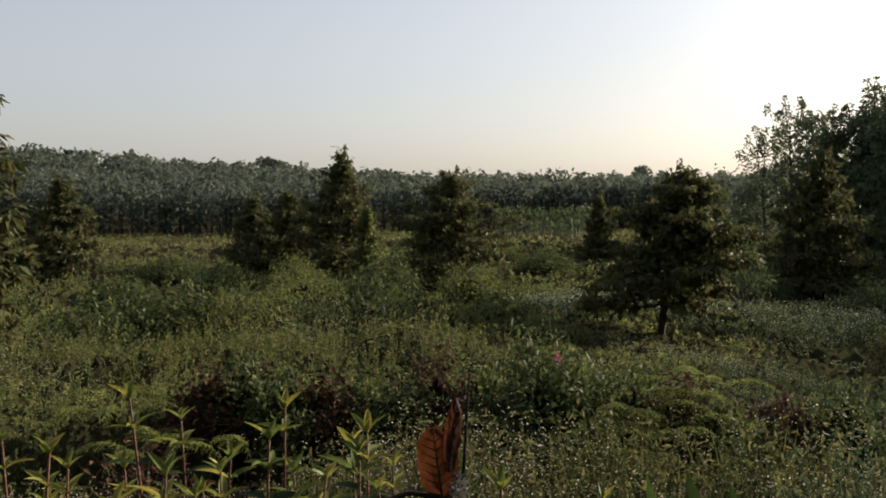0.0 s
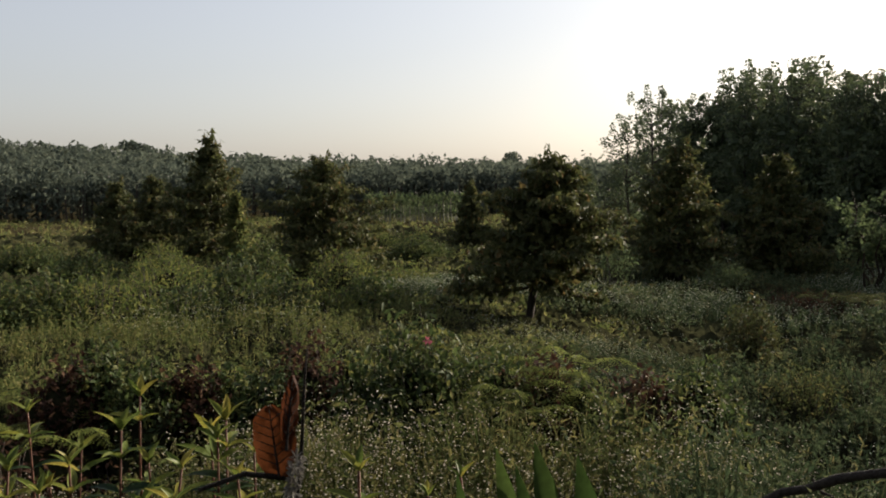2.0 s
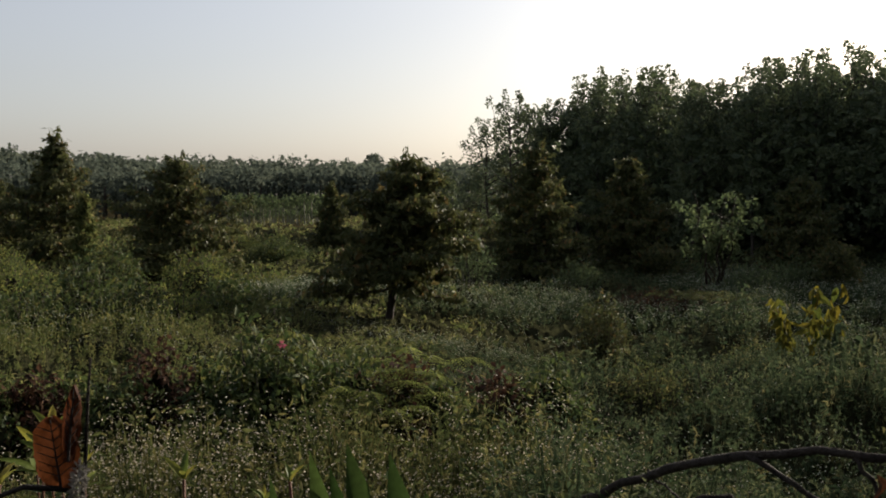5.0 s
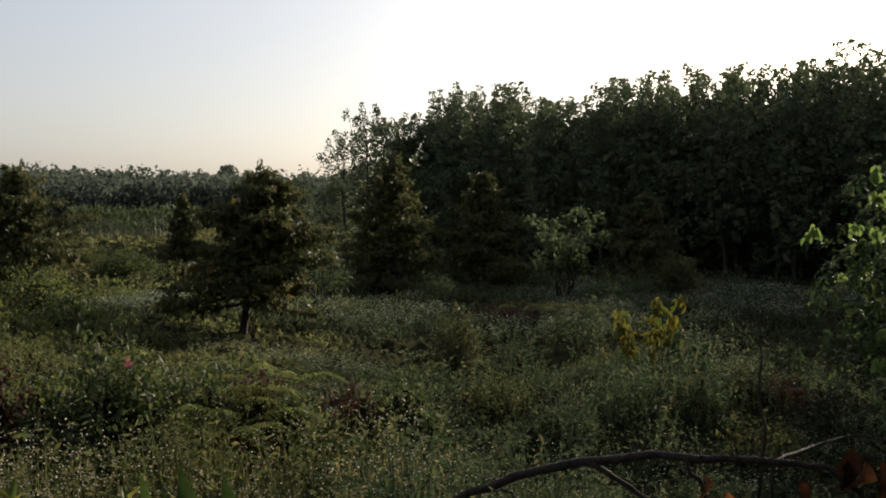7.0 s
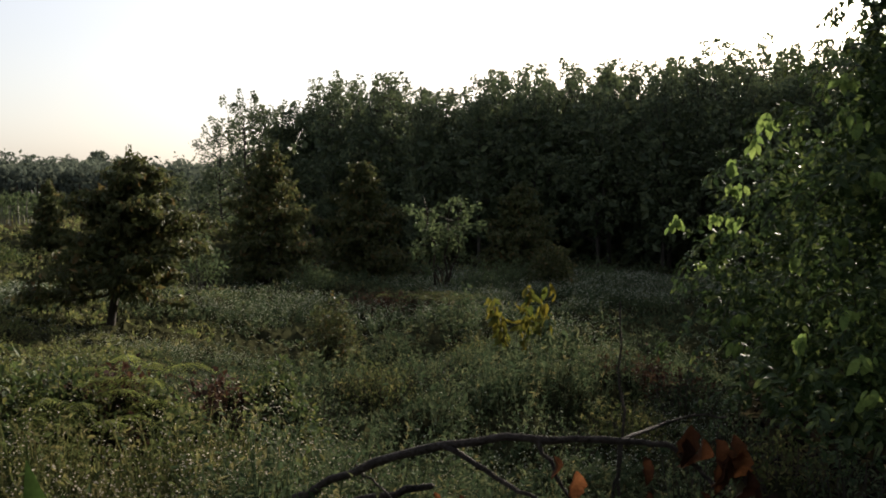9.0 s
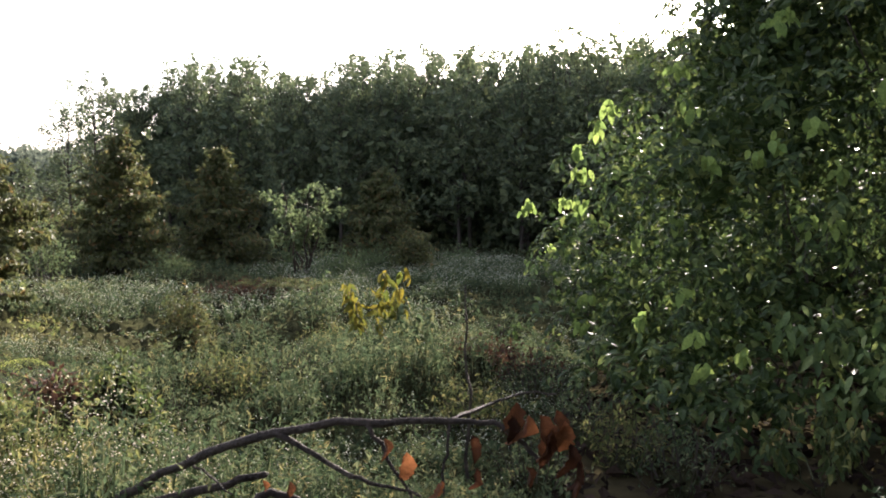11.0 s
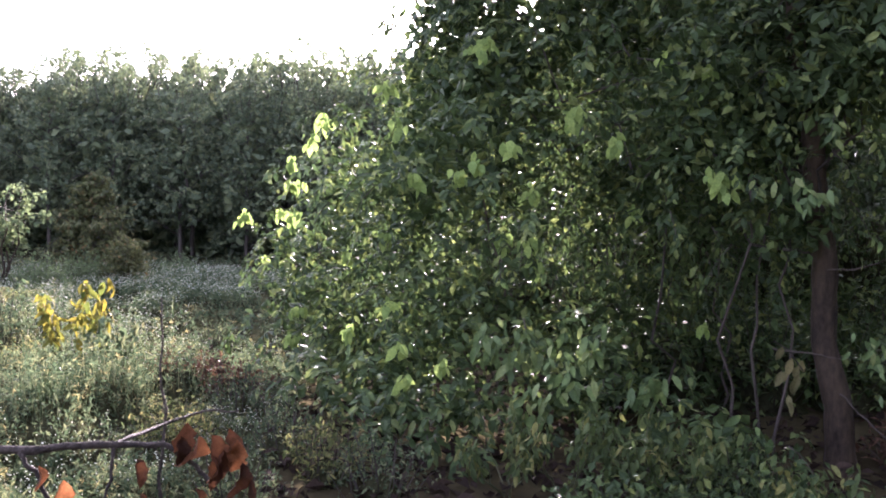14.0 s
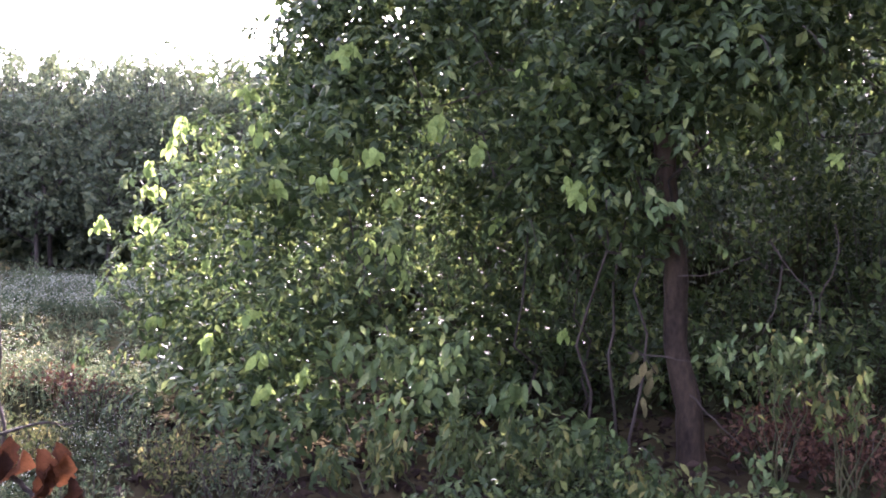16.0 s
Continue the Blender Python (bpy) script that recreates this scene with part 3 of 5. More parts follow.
def big_tree(label, lobes, foot, seed, shoots, clusters):
    r = rng(seed)
    tx, ty = place(*foot)
    base = np.array([tx, ty, float(ground_z(tx, ty))])
    tree = thing("broadleaf_tree", label, "tree", tuple(base))
    wood, limbs, crown, inner, fresh = Heap(), Heap(), Heap(), Heap(), Heap()
    spine = bend((0, 0, -0.1), (-0.25, 0.55, 4.8), r, 0.010, 9)
    fine = np.stack([np.interp(np.linspace(0, 9, 46), np.arange(10), spine[:, k]) for k in range(3)], -1)
    fine[:, 0] += 0.035 * np.sin(np.linspace(0, 8.5, 46)) + r.normal(0, 0.004, 46)
    wood.tube(fine, np.linspace(0.108, 0.055, 46) * (1 + r.normal(0, 0.045, 46) + 0.3 * np.exp(-np.arange(46) / 2.0)), 12)
    cs = np.array([(*place(a, d), z) for a, d, z, _ in lobes]) - base
    rs = np.array([q for *_, q in lobes])
    for c, q in zip(cs, rs):
        z0 = min(max(0.5, c[2] * 0.6), 4.2)
        root = [np.interp(z0, spine[:, 2], spine[:, k]) for k in range(3)]
        if c[2] < 2.6:
            root = c * (0.9, 0.9, 0) + (0.1, 0.1, float(ground_z(*(base + 0.9 * c)[:2])) - base[2] - 0.05)
        bough = Heap()
        bough.tube(bend(root, c, r, 0.05, 7), np.linspace(0.014, 0.006, 8), 6)
        part("branch", bough, [M_BARK], tree, "", True)
    for ci, (c, q) in enumerate(zip(cs, rs)):
        k = int((150 if seed == 70 else 44) * q * q)
        d = unit(r.normal(size=(k, 3)))
        for v in d:
            p = c + v * q * (1, 1, 0.95)
            swell = float(lumps(p))
            if swell < -0.10:
                continue
            p = c + v * q * (0.84 + 0.50 * swell + r.normal(0, 0.05)) * (1, 1, 0.95)
            depth = (rs - np.linalg.norm(cs - p, axis=1))
            depth[ci] = -1
            if depth.max() > 0.35 or p[2] + base[2] < 0.1:
                continue
            # a hanging spray: leaves by turns along a drooping twig, a rosette at its end
            out = unit(v + r.normal(0, 0.35, 3) + (0, 0, 0.1))
            n, reach = int(r.integers(9, 14)), r.uniform(0.12, 0.27)
            s = np.linspace(0.15, 1.0, n)
            line = p + np.outer(s * reach, out) + np.outer(-0.75 * reach * s * s, (0, 0, 1.0))
            side = unit(np.cross(out, (0, 0, 1.0)) + r.normal(0, 0.15, 3))
            flip = np.where(np.arange(n) % 2, 1.0, -1.0)[:, None]
            ax = side * flip * r.uniform(0.5, 1.0, (n, 1)) + out * 0.55 + np.outer(0.2 + 0.5 * s, (0, 0, -1.0)) + r.normal(0, 0.22, (n, 3))
            face = out * 0.75 + (0, 0, 0.75) + r.normal(0, 0.28, (n, 3))
            if r.uniform() < 0.35:
                limbs.tube(line[::4], np.linspace(0.006, 0.003, len(line[::4])), 3)
            crown.add(LEAF6 if seed == 70 else LEAF2W, line + r.normal(0, 0.012, (n, 3)), ax, face, r.uniform(0.85, 1.15) * 0.078 * r.uniform(0.6, 1.4, n))
        high = seed == 70 and c[2] + base[2] > 2.6
        rim = high and q < 1.1
        k = int((2600 if rim else 1200 if high else 760) * q * q)
        v = unit(r.normal(size=(k, 3)))
        p = c + v * q * r.uniform(0.1, 0.80 if high else 0.62, (k, 1)) ** 0.85
        p = p[p[:, 2] + base[2] > 0.15]
        inner.add(LEAF2W, p, r.normal(size=(len(p), 3)), r.normal(size=(len(p), 3)), 0.11 * r.uniform(0.6, 1.3, len(p)))
    # pale fresh shoots and darker broad clusters hanging from the outside
    for name, spots, mat, size, n, lab in (("young_shoot", shoots, M_FRESH, 0.115, 10, "pale fresh drooping leaves"), ("drooping_shoot", clusters, M_CLUSTER, 0.135, 26, "large hanging leaves")):
        for a, d, z in spots:
            p = np.array([*place(a, d), z]) - base
            away = -unit(np.array([p[0] + base[0], p[1] + base[1], 0]))
            ax = r.normal(0, 0.5, (n, 3)) * (1, 1, 0.5) + (0, 0, -0.85) + 0.25 * away
            spread = 0.03 if name == "young_shoot" else 0.085
            feet = p + r.normal(0, spread, (n, 3)) + (0, 0, 0.08)
            face = away + (0, 0, 0.6) + r.normal(0, 0.4, (n, 3))
            sizes = size * (0.68 if a > 80 else 1.0) * r.uniform(0.55, 1.15, n)
            if name == "young_shoot":
                heap = Heap()
                heap.add(LEAF12W, feet, ax, face, sizes)
                part(name, heap, [mat], tree, lab, True)
                continue
            twig = Heap()
            twig.tube(bend(p - 0.35 * away + (0, 0, 0.05), p + (0, 0, 0.08), r, 0.05, 3), np.linspace(0.007, 0.003, 4), 5)
            shoot = part(name, twig, [M_GREEN_STEM], tree, lab, True)
            for k in range(n):
                leaf = Heap()
                leaf.add(LEAF12, feet[k:k + 1], ax[k:k + 1], face[k:k + 1], sizes[k])
                part("leaf", leaf, [mat], shoot, "", True)
    part("trunk", wood, [M_PALE_BARK], tree, "greyish blotched trunk", True)
    part("twig_mass", limbs, [M_BARK], tree, kind="stuff")
    part("crown", crown, [M_BROAD], tree)
    part("inner_leaves", inner, [M_BROAD], tree)


SHOOTS = ((51.7, 8.72, 2.47), (51.1, 8.66, 2.29), (49.8, 9.0, 2.1), (50.1, 8.7, 1.9), (46.8, 11.65, 1.54), (46.3, 11.64, 1.5), (48.8, 11.38, 1.59), (50.0, 8.8, 1.6),
          (53.6, 8.31, 1.32), (55.8, 7.79, 1.49), (60.6, 7.15, 1.97), (61.6, 7.12, 2.06), (63.5, 7.13, 2.21), (61.3, 7.27, 2.92), (61.9, 7.32, 2.99), (66.7, 7.33, 2.38),
          (57.9, 7.25, 1.94), (64.8, 7.27, 1.87), (64.5, 7.5, 1.47), (63.2, 7.4, 1.52), (65.2, 7.6, 1.3), (48.0, 10.04, 1.1), (50.4, 8.64, 0.77), (50.3, 8.59, 0.5),
          (54.0, 7.47, 0.74), (57.9, 6.72, 0.51), (57.4, 6.98, 0.7), (56.4, 7.41, 0.97), (60.1, 6.79, 0.62), (67.3, 7.4, 2.48), (74.9, 7.3, 2.03), (75.8, 7.28, 2.0),
          (75.4, 7.26, 1.93), (69.5, 7.5, 2.25), (86.0, 7.35, 2.40), (89.2, 7.35, 2.22), (72.0, 7.71, 2.94), (78.2, 7.48, 2.74), (73.7, 7.67, 2.63), (70.2, 8.81, 1.75),
          (74.5, 8.66, 0.73), (83.9, 7.27, 3.22), (74.3, 7.51, 2.81), (56.0, 7.41, 2.65), (56.8, 7.27, 2.33))
CLUSTERS = ((62.5, 7.28, 0.75), (63.8, 7.37, 0.66), (65.7, 7.57, 0.63), (67.95, 7.05, 0.73), (65.43, 6.95, 0.35), (67.34, 7.01, 0.57), (77.36, 7.02, 0.2),
          (76.47, 6.97, 0.04), (70.58, 6.91, 0.0), (68.26, 6.89, -0.01), (72.03, 7.03, 0.47), (83.9, 7.17, 0.85), (85.7, 7.14, 0.91), (87.7, 7.11, 0.98),
          (86.32, 7.06, 0.12), (59.56, 6.85, 0.13), (83.4, 7.26, 3.16), (79.86, 7.23, 1.89))
big_tree("big broad-leaved tree, leafy down to the ground", LOBES, (82.2, 7.95), 70, SHOOTS, CLUSTERS)
# added tree; its unseen lobes overhead block sky light from the big tree
big_tree("added tall tree, partly unseen, that shades the leafier one", [(84, 13, 3.4, 2.0), (78, 13.6, 4.6, 2.2), (90, 12.2, 4.6, 2.2), (96, 10.6, 4.2, 2.2), (99, 8.8, 3.6, 1.7), (71, 14.4, 4.6, 2.0), (88, 13.4, 2.0, 1.4), (64, 7.2, 5.3, 1.2), (71, 6.8, 5.5, 1.4), (79, 6.6, 5.5, 1.5), (87, 6.6, 5.3, 1.5), (95, 6.6, 5.2, 1.5)], (98.0, 11.0), 71, (), ())


# ---- weeds ----
STALK = leaf_shape(0.012, 1, 0.05, 0.3)


def value_noise(x, y, scale, seed):
    r = rng(seed)
    ph = r.uniform(0, 6.28, 12)
    an = r.uniform(0, 6.28, 6)
    fr = r.uniform(0.6, 1.8, 6) / scale
    out = np.zeros_like(x)
    for i in range(6):
        out += np.sin((x * np.cos(an[i]) + y * np.sin(an[i])) * fr[i] * 6.28 + ph[i]) / 6
    return out


def weed_height(x, y):
    """Height of the weeds: bands of tall and low growth, with a bare hollow in front of the shrubs."""
    r = np.hypot(x, y)
    az = np.degrees(np.arctan2(x, y))
    # low ridges of growth, longer from east to west than across
    u = x * 0.42
    ridge = value_noise(u, y, 1.9, 5) + 0.35 * value_noise(x * 0.6, y, 0.8, 12)
    clump = np.minimum(1, 2.6 * np.maximum(ridge + 0.08, 0)) ** 0.75
    h = 0.07 + 0.50 * clump * (0.8 + 0.6 * value_noise(x, y, 8.0, 13)) + 0.13 * np.maximum(value_noise(x, y, 0.6, 6), -0.2)
    h = np.clip(h, 0.05, 0.66) * (1 - 0.25 * smooth_step(9, 14, r))
    lit = smooth_step(6.9, 7.6, r) * (1 - smooth_step(10.6, 11.6, r)) * (1 - smooth_step(-1, 5, az))
    h = h * (1 - lit) + (0.40 + 0.28 * smooth_step(8.0, 10.3, r) + 0.12 * value_noise(x, y, 0.9, 14) + 0.14 * value_noise(x, y, 3.0, 15)) * lit
    near = (0.80 + 0.26 * value_noise(x, y, 0.9, 7)) * (1 - 0.45 * smooth_step(22, 40, az)) * (0.7 + 0.3 * smooth_step(-12, -3, az))
    band = smooth_step(2.4, 3.2, r) * (1 - smooth_step(4.3, 5.1, r))
    h = h * (1 - band) + near * band
    hollow = smooth_step(4.6, 5.1, r) * (1 - smooth_step(6.2, 7.0, r)) * smooth_step(-28, -20, az) * (1 - smooth_step(22, 34, az))
    h = h * (1 - 0.85 * hollow)
    h = h * (1 - 0.2 * smooth_step(14, 30, r))
    h = h * (1 - 0.72 * np.exp(-((az - 14) / 7.0) ** 4) * smooth_step(9.0, 10.5, r) * (1 - smooth_step(15.5, 17, r)))
    return np.maximum(h, 0.05)


def scatter(r, k, d0, d1, az0, az1):
    tufts = k // 9
    d = np.sqrt(r.uniform(d0 * d0, d1 * d1, tufts))
    a = np.radians(r.uniform(az0, az1, tufts))
    pick = r.integers(0, tufts, k)
    x = (d * np.sin(a))[pick] + r.normal(0, 0.012 * d[pick] + 0.03, k)
    y = (d * np.cos(a))[pick] + r.normal(0, 0.012 * d[pick] + 0.03, k)
    bare = (np.degrees(np.arctan2(x, y)) > 51 - 3 * r.uniform(0, 1, k)) & (np.hypot(x, y) < 14)
    # the hollow behind the first band of weeds stays bare
    q, a = np.hypot(x, y) + r.normal(0, 0.07, k), np.degrees(np.arctan2(x, y)) + r.normal(0, 1.0, k)
    bare |= (q > 4.85) & (q < 6.3 - 0.5 * smooth_step(12, 24, a)) & (a > -15) & (a < 24)
    x, y = x[~bare], y[~bare]
    d = np.hypot(x, y)
    return x, y, ground_z(x, y), d


def weed_patch(name, label, r, k, d0, d1, az0, az1, leaf, per, heads, head_size, straw=0.25, near=False, lush=1.0, mat=None):
    x, y, z, d = scatter(r, k, d0, d1, az0, az1)
    k = len(x)
    h = weed_height(x, y) * r.uniform(0.6, 1.15, k) * lush
    a = np.degrees(np.arctan2(x, y))
    white = value_noise(x, y, 4.0, 8) + 0.5 * np.exp(-((d - 4.2) / 1.0) ** 2) * (1 - smooth_step(24, 44, a)) - 0.6 * (1 - smooth_step(-9, -1, a)) * (1 - smooth_step(5.5, 7, d)) + 0.5 * np.exp(-((d - 14.5) / 2.0) ** 2) * smooth_step(2, 14, a)
    white = white + 0.7 * np.exp(-((d - 22) / 2.5) ** 2) * smooth_step(30, 38, a) + r.normal(0, 0.12, k) - 0.12
    heap = Heap()
    base = np.stack([x, y, z], -1)
    lean = np.stack([r.normal(0, 0.16, k), r.normal(0, 0.16, k), np.ones(k)], -1)
    top = base + lean * h[:, None]
    heap.add(STALK, base, lean, r.normal(size=(k, 3)), h, 0)
    dry = r.uniform(0, 1, k) < straw * (1 + 1.2 * value_noise(x, y, 7.0, 9))
    for i in range(per):
        s = r.uniform(0.5, 1.08, k) ** 0.7
        p = base + lean * (h * s)[:, None]
        ax = r.normal(0, 0.8, (k, 3)) + (0, 0, 0.25)
        n = r.normal(0, 0.8, (k, 3)) + (0, 0, 0.6)
        size = 1.2 * leaf * r.uniform(0.5, 1.4, k)
        blade = SLIP if i % 2 else LEAF2
        heap.add(blade, p[~dry], ax[~dry], n[~dry], size[~dry], 0)
        heap.add(SLIP, p[dry], ax[dry] + (0, 0, 0.3), n[dry], size[dry], 1)
    show = white > 0.10
    for i in range(heads):
        kk = show & (r.uniform(0, 1, k) < 0.85)
        m = int(kk.sum())
        off = r.normal(0, 0.05 if near else 0.09, (m, 3)) * (1, 1, 0.6)
        heap.add(SPECK, top[kk] + off, r.normal(0, 0.3, (m, 3)) + (0, 1, 0), np.tile((0.0, 0, 1), (m, 1)), head_size * r.uniform(0.6, 1.4, m), 2)
    ob = new(name, heap.mesh(name, [mat or M_MEADOW, M_STRAW, M_FLOWER_NEAR if near else M_FLOWER]))
    tagged(ob, label, "weeds", kind="stuff")


def weed_shade_sheet():
    """An added solid sheet under the leafy tops of the clumps, coloured dark for the shade inside."""
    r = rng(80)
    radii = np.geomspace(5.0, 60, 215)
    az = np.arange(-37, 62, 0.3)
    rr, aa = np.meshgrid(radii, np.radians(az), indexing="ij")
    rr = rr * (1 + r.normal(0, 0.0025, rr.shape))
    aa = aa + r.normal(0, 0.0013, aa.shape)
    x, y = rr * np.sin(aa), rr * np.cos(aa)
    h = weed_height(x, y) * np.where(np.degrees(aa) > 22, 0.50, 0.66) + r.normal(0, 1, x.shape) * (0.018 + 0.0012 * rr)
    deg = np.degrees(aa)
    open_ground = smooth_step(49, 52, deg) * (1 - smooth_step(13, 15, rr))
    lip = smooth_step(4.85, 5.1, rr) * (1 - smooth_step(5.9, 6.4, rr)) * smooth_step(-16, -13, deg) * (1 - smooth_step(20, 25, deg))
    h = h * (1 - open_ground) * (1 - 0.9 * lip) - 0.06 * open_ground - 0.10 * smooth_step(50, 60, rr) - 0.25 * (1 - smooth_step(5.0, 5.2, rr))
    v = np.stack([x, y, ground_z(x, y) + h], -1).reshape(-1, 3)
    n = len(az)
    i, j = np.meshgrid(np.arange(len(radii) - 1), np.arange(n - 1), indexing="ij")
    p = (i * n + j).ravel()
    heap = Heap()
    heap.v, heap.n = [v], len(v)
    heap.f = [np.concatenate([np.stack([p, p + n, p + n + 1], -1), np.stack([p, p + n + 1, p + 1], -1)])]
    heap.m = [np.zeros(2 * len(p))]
    tagged(new("weed_shade_sheet", heap.mesh("weed_shade_sheet", [M_SHADE_CORE])), "added dark sheet standing in for shade inside the field's weeds", "weeds", kind="stuff")


weed_shade_sheet()
# patches on the left take the sunlit leaf colours, those on the right the shaded
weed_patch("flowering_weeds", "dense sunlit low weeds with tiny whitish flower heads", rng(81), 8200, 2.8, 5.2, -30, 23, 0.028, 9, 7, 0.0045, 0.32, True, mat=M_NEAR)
weed_patch("flowering_weeds", "dense shaded low weeds with tiny whitish flower heads", rng(87), 5600, 2.8, 5.2, 21, 56, 0.028, 10, 7, 0.0042, 0.1, True, mat=M_WEED_SHADED)
weed_patch("meadow_weeds", "tangled green and straw-coloured weeds with pale flowers", rng(82), 11000, 5.3, 13, -34, 15, 0.036, 9, 4, 0.006, 0.12)
weed_patch("shade_weeds", "weeds with pale flowers, shade put into their bluish green", rng(85), 13000, 5.0, 13, 14, 56, 0.036, 9, 5, 0.006, 0.07, mat=M_WEED_SHADED)
weed_patch("field_weeds", "weedy field with greyish flower drifts", rng(83), 14000, 13, 36, -34, 20, 0.062, 7, 2, 0.009, 0.16, lush=1.15)
weed_patch("rise_weeds", "low weeds before the grove, shade put into their bluish green", rng(86), 11500, 13, 36, 18, 60, 0.065, 7, 4, 0.010, 0.08, mat=M_WEED_SHADED, lush=1.25)
weed_patch("distant_weeds", "distant yellowish weedy field", rng(84), 8500, 30, 104, -36, 34, 0.20, 5, 1, 0.03, 0.3, lush=1.2)


def flower_drift(label, seed, k, d0, d1, az0, az1, high):
    """A drift of pale flower heads standing close together."""
    r = rng(seed)
    d = r.uniform(d0, d1, k)
    a = r.uniform(az0, az1, k)
    x, y = d * np.sin(np.radians(a)), d * np.cos(np.radians(a))
    keep = value_noise(x, y, 3.0, seed) + 0.9 * (1 - np.abs(2 * (d - d0) / (d1 - d0) - 1)) - 0.6 * np.abs(2 * (a - az0) / (az1 - az0) - 1) ** 4 > 0.28
    x, y = x[keep], y[keep]
    k = len(x)
    base = np.stack([x, y, ground_z(x, y)], -1)
    h = high * r.uniform(0.75, 1.15, k)
    lean = np.stack([r.normal(0, 0.12, k), r.normal(0, 0.12, k), np.ones(k)], -1)
    heap = Heap()
    heap.add(STALK, base, lean, r.normal(size=(k, 3)), h, 0)
    for i in range(8):
        s = r.uniform(0.45, 1.05, k)
        heap.add(LEAF2, base + lean * (h * s)[:, None], r.normal(0, 0.8, (k, 3)), r.normal(0, 0.8, (k, 3)) + (0, 0, 0.5), 0.07 * r.uniform(0.6, 1.3, k), 0)
    for i in range(5):
        heap.add(SPECK, base + lean * h[:, None] + r.normal(0, 0.07, (k, 3)) * (1, 1, 0.5), r.normal(0, 0.3, (k, 3)) + (0, 1, 0), np.tile((0.0, 0, 1), (k, 1)), 0.0095 * r.uniform(0.6, 1.3, k), 1)
    tagged(new("flower_drift", heap.mesh("flower_drift", [M_WEED_SHADED, M_FLOWER])), label, "flowers", kind="stuff")


flower_drift("greyish white drift of flowering weeds", 91, 3000, 14.6, 19.5, 4, 42, 0.32)
flower_drift("pale drift of flowering weeds before the grove", 92, 4600, 17.5, 26.5, 29, 51, 0.42)
flower_drift("pale weeds flowering beyond the shrubs", 94, 1500, 15.5, 18.5, 4, 12, 0.42)


# ---- shrubs ----
def shrub(name, label, az, d, w, h, seed, mat, leaf=0.055, dense=1.0, group="shrubs in the field", shape=LEAF2, category="shrub", flat=0.0, droop=-0.1, stem_mat=None, heart=0.62, bare=0.3):
    """A mound of many stems with leaves at their ends; w and h are its full width and height."""
    r = rng(seed)
    x, y = place(az, d)
    ob = thing(name, label, category, (x, y, float(ground_z(x, y))), 0, group)
    stems, leaves = Heap(), Heap()
    k = int(max(12, 34 * w * min(1.4, w) / leaf * 0.055 * dense))
    for i in range(k):
        a = i * 2.39996
        q = math.sqrt((i + 0.5) / k) * w * 0.5
        tip = np.array([q * math.cos(a), q * math.sin(a), h * (1 - 0.55 * (2 * q / w) ** 2) * r.uniform(0.72, 1.08)])
        root = np.array([tip[0] * 0.35, tip[1] * 0.35, -0.04])
        line = bend(root, tip, r, 0.05, 4)
        stems.tube(line[::2], np.linspace(0.004 + 0.004 * h, 0.0025, 3), 3)
        n = int(22 * dense)
        s = bare + (1.03 - bare) * r.uniform(0, 1, n) ** 0.7
        p = np.stack([np.interp(s, np.linspace(0, 1, 5), line[:, j]) for j in range(3)], -1) + r.normal(0, leaf * 0.9, (n, 3))
        p = p[p[:, 2] > 0.03]
        ax = r.normal(0, 0.7, (len(p), 3)) + (0, 0, droop)
        leaves.add(shape, p, ax, r.normal(0, 0.4, (len(p), 3)) + (0, 0, 1), leaf * r.uniform(0.6, 1.4, len(p)))
    # opaque dark dome, added to keep light from passing through the shrub
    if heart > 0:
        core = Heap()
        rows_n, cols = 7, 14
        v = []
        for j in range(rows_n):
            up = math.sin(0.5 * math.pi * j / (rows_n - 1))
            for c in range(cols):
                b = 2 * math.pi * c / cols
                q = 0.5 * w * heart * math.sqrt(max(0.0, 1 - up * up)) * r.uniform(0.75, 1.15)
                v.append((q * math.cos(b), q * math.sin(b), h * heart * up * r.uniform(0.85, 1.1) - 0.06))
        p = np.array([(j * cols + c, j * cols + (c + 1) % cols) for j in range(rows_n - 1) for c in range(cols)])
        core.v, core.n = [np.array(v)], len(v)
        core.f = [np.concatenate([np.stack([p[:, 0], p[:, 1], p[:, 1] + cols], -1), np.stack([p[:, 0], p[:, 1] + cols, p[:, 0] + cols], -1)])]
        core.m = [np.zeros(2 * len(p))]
        part("dark_core", core, [M_SHADE_CORE], ob, "added dark core that blocks light")
    part("stem_mass", stems, [stem_mat or M_BARK], ob, kind="stuff")
    part("foliage", leaves, [mat], ob)
    return ob


pink_bush = shrub("flowering_shrub", "dark glossy shrub with one pink flower above the hollow", 6.0, 6.3, 1.15, 1.2, 201, M_SHRUB, 0.060, 2.2, shape=LEAF6, heart=0.7, bare=0.5)
px_, py_ = place(6.85, 5.92)
petals = Heap()
pr = rng(202)
petals.add(LEAF12W, np.tile((0, 0, 0.0), (6, 1)) + pr.normal(0, 0.004, (6, 3)), [(math.cos(q), -0.5, math.sin(q)) for q in np.linspace(0, 5.2, 6)], np.tile((0.0, -1, 0.2), (6, 1)), 0.027)
bloom = part("flower", petals, [M_PINK], pink_bush, "single pink flower")
bloom.location = Vector((px_, py_, 0.95)) - pink_bush.matrix_basis.translation

GREEN = "rounded leafy green shrub among weeds"
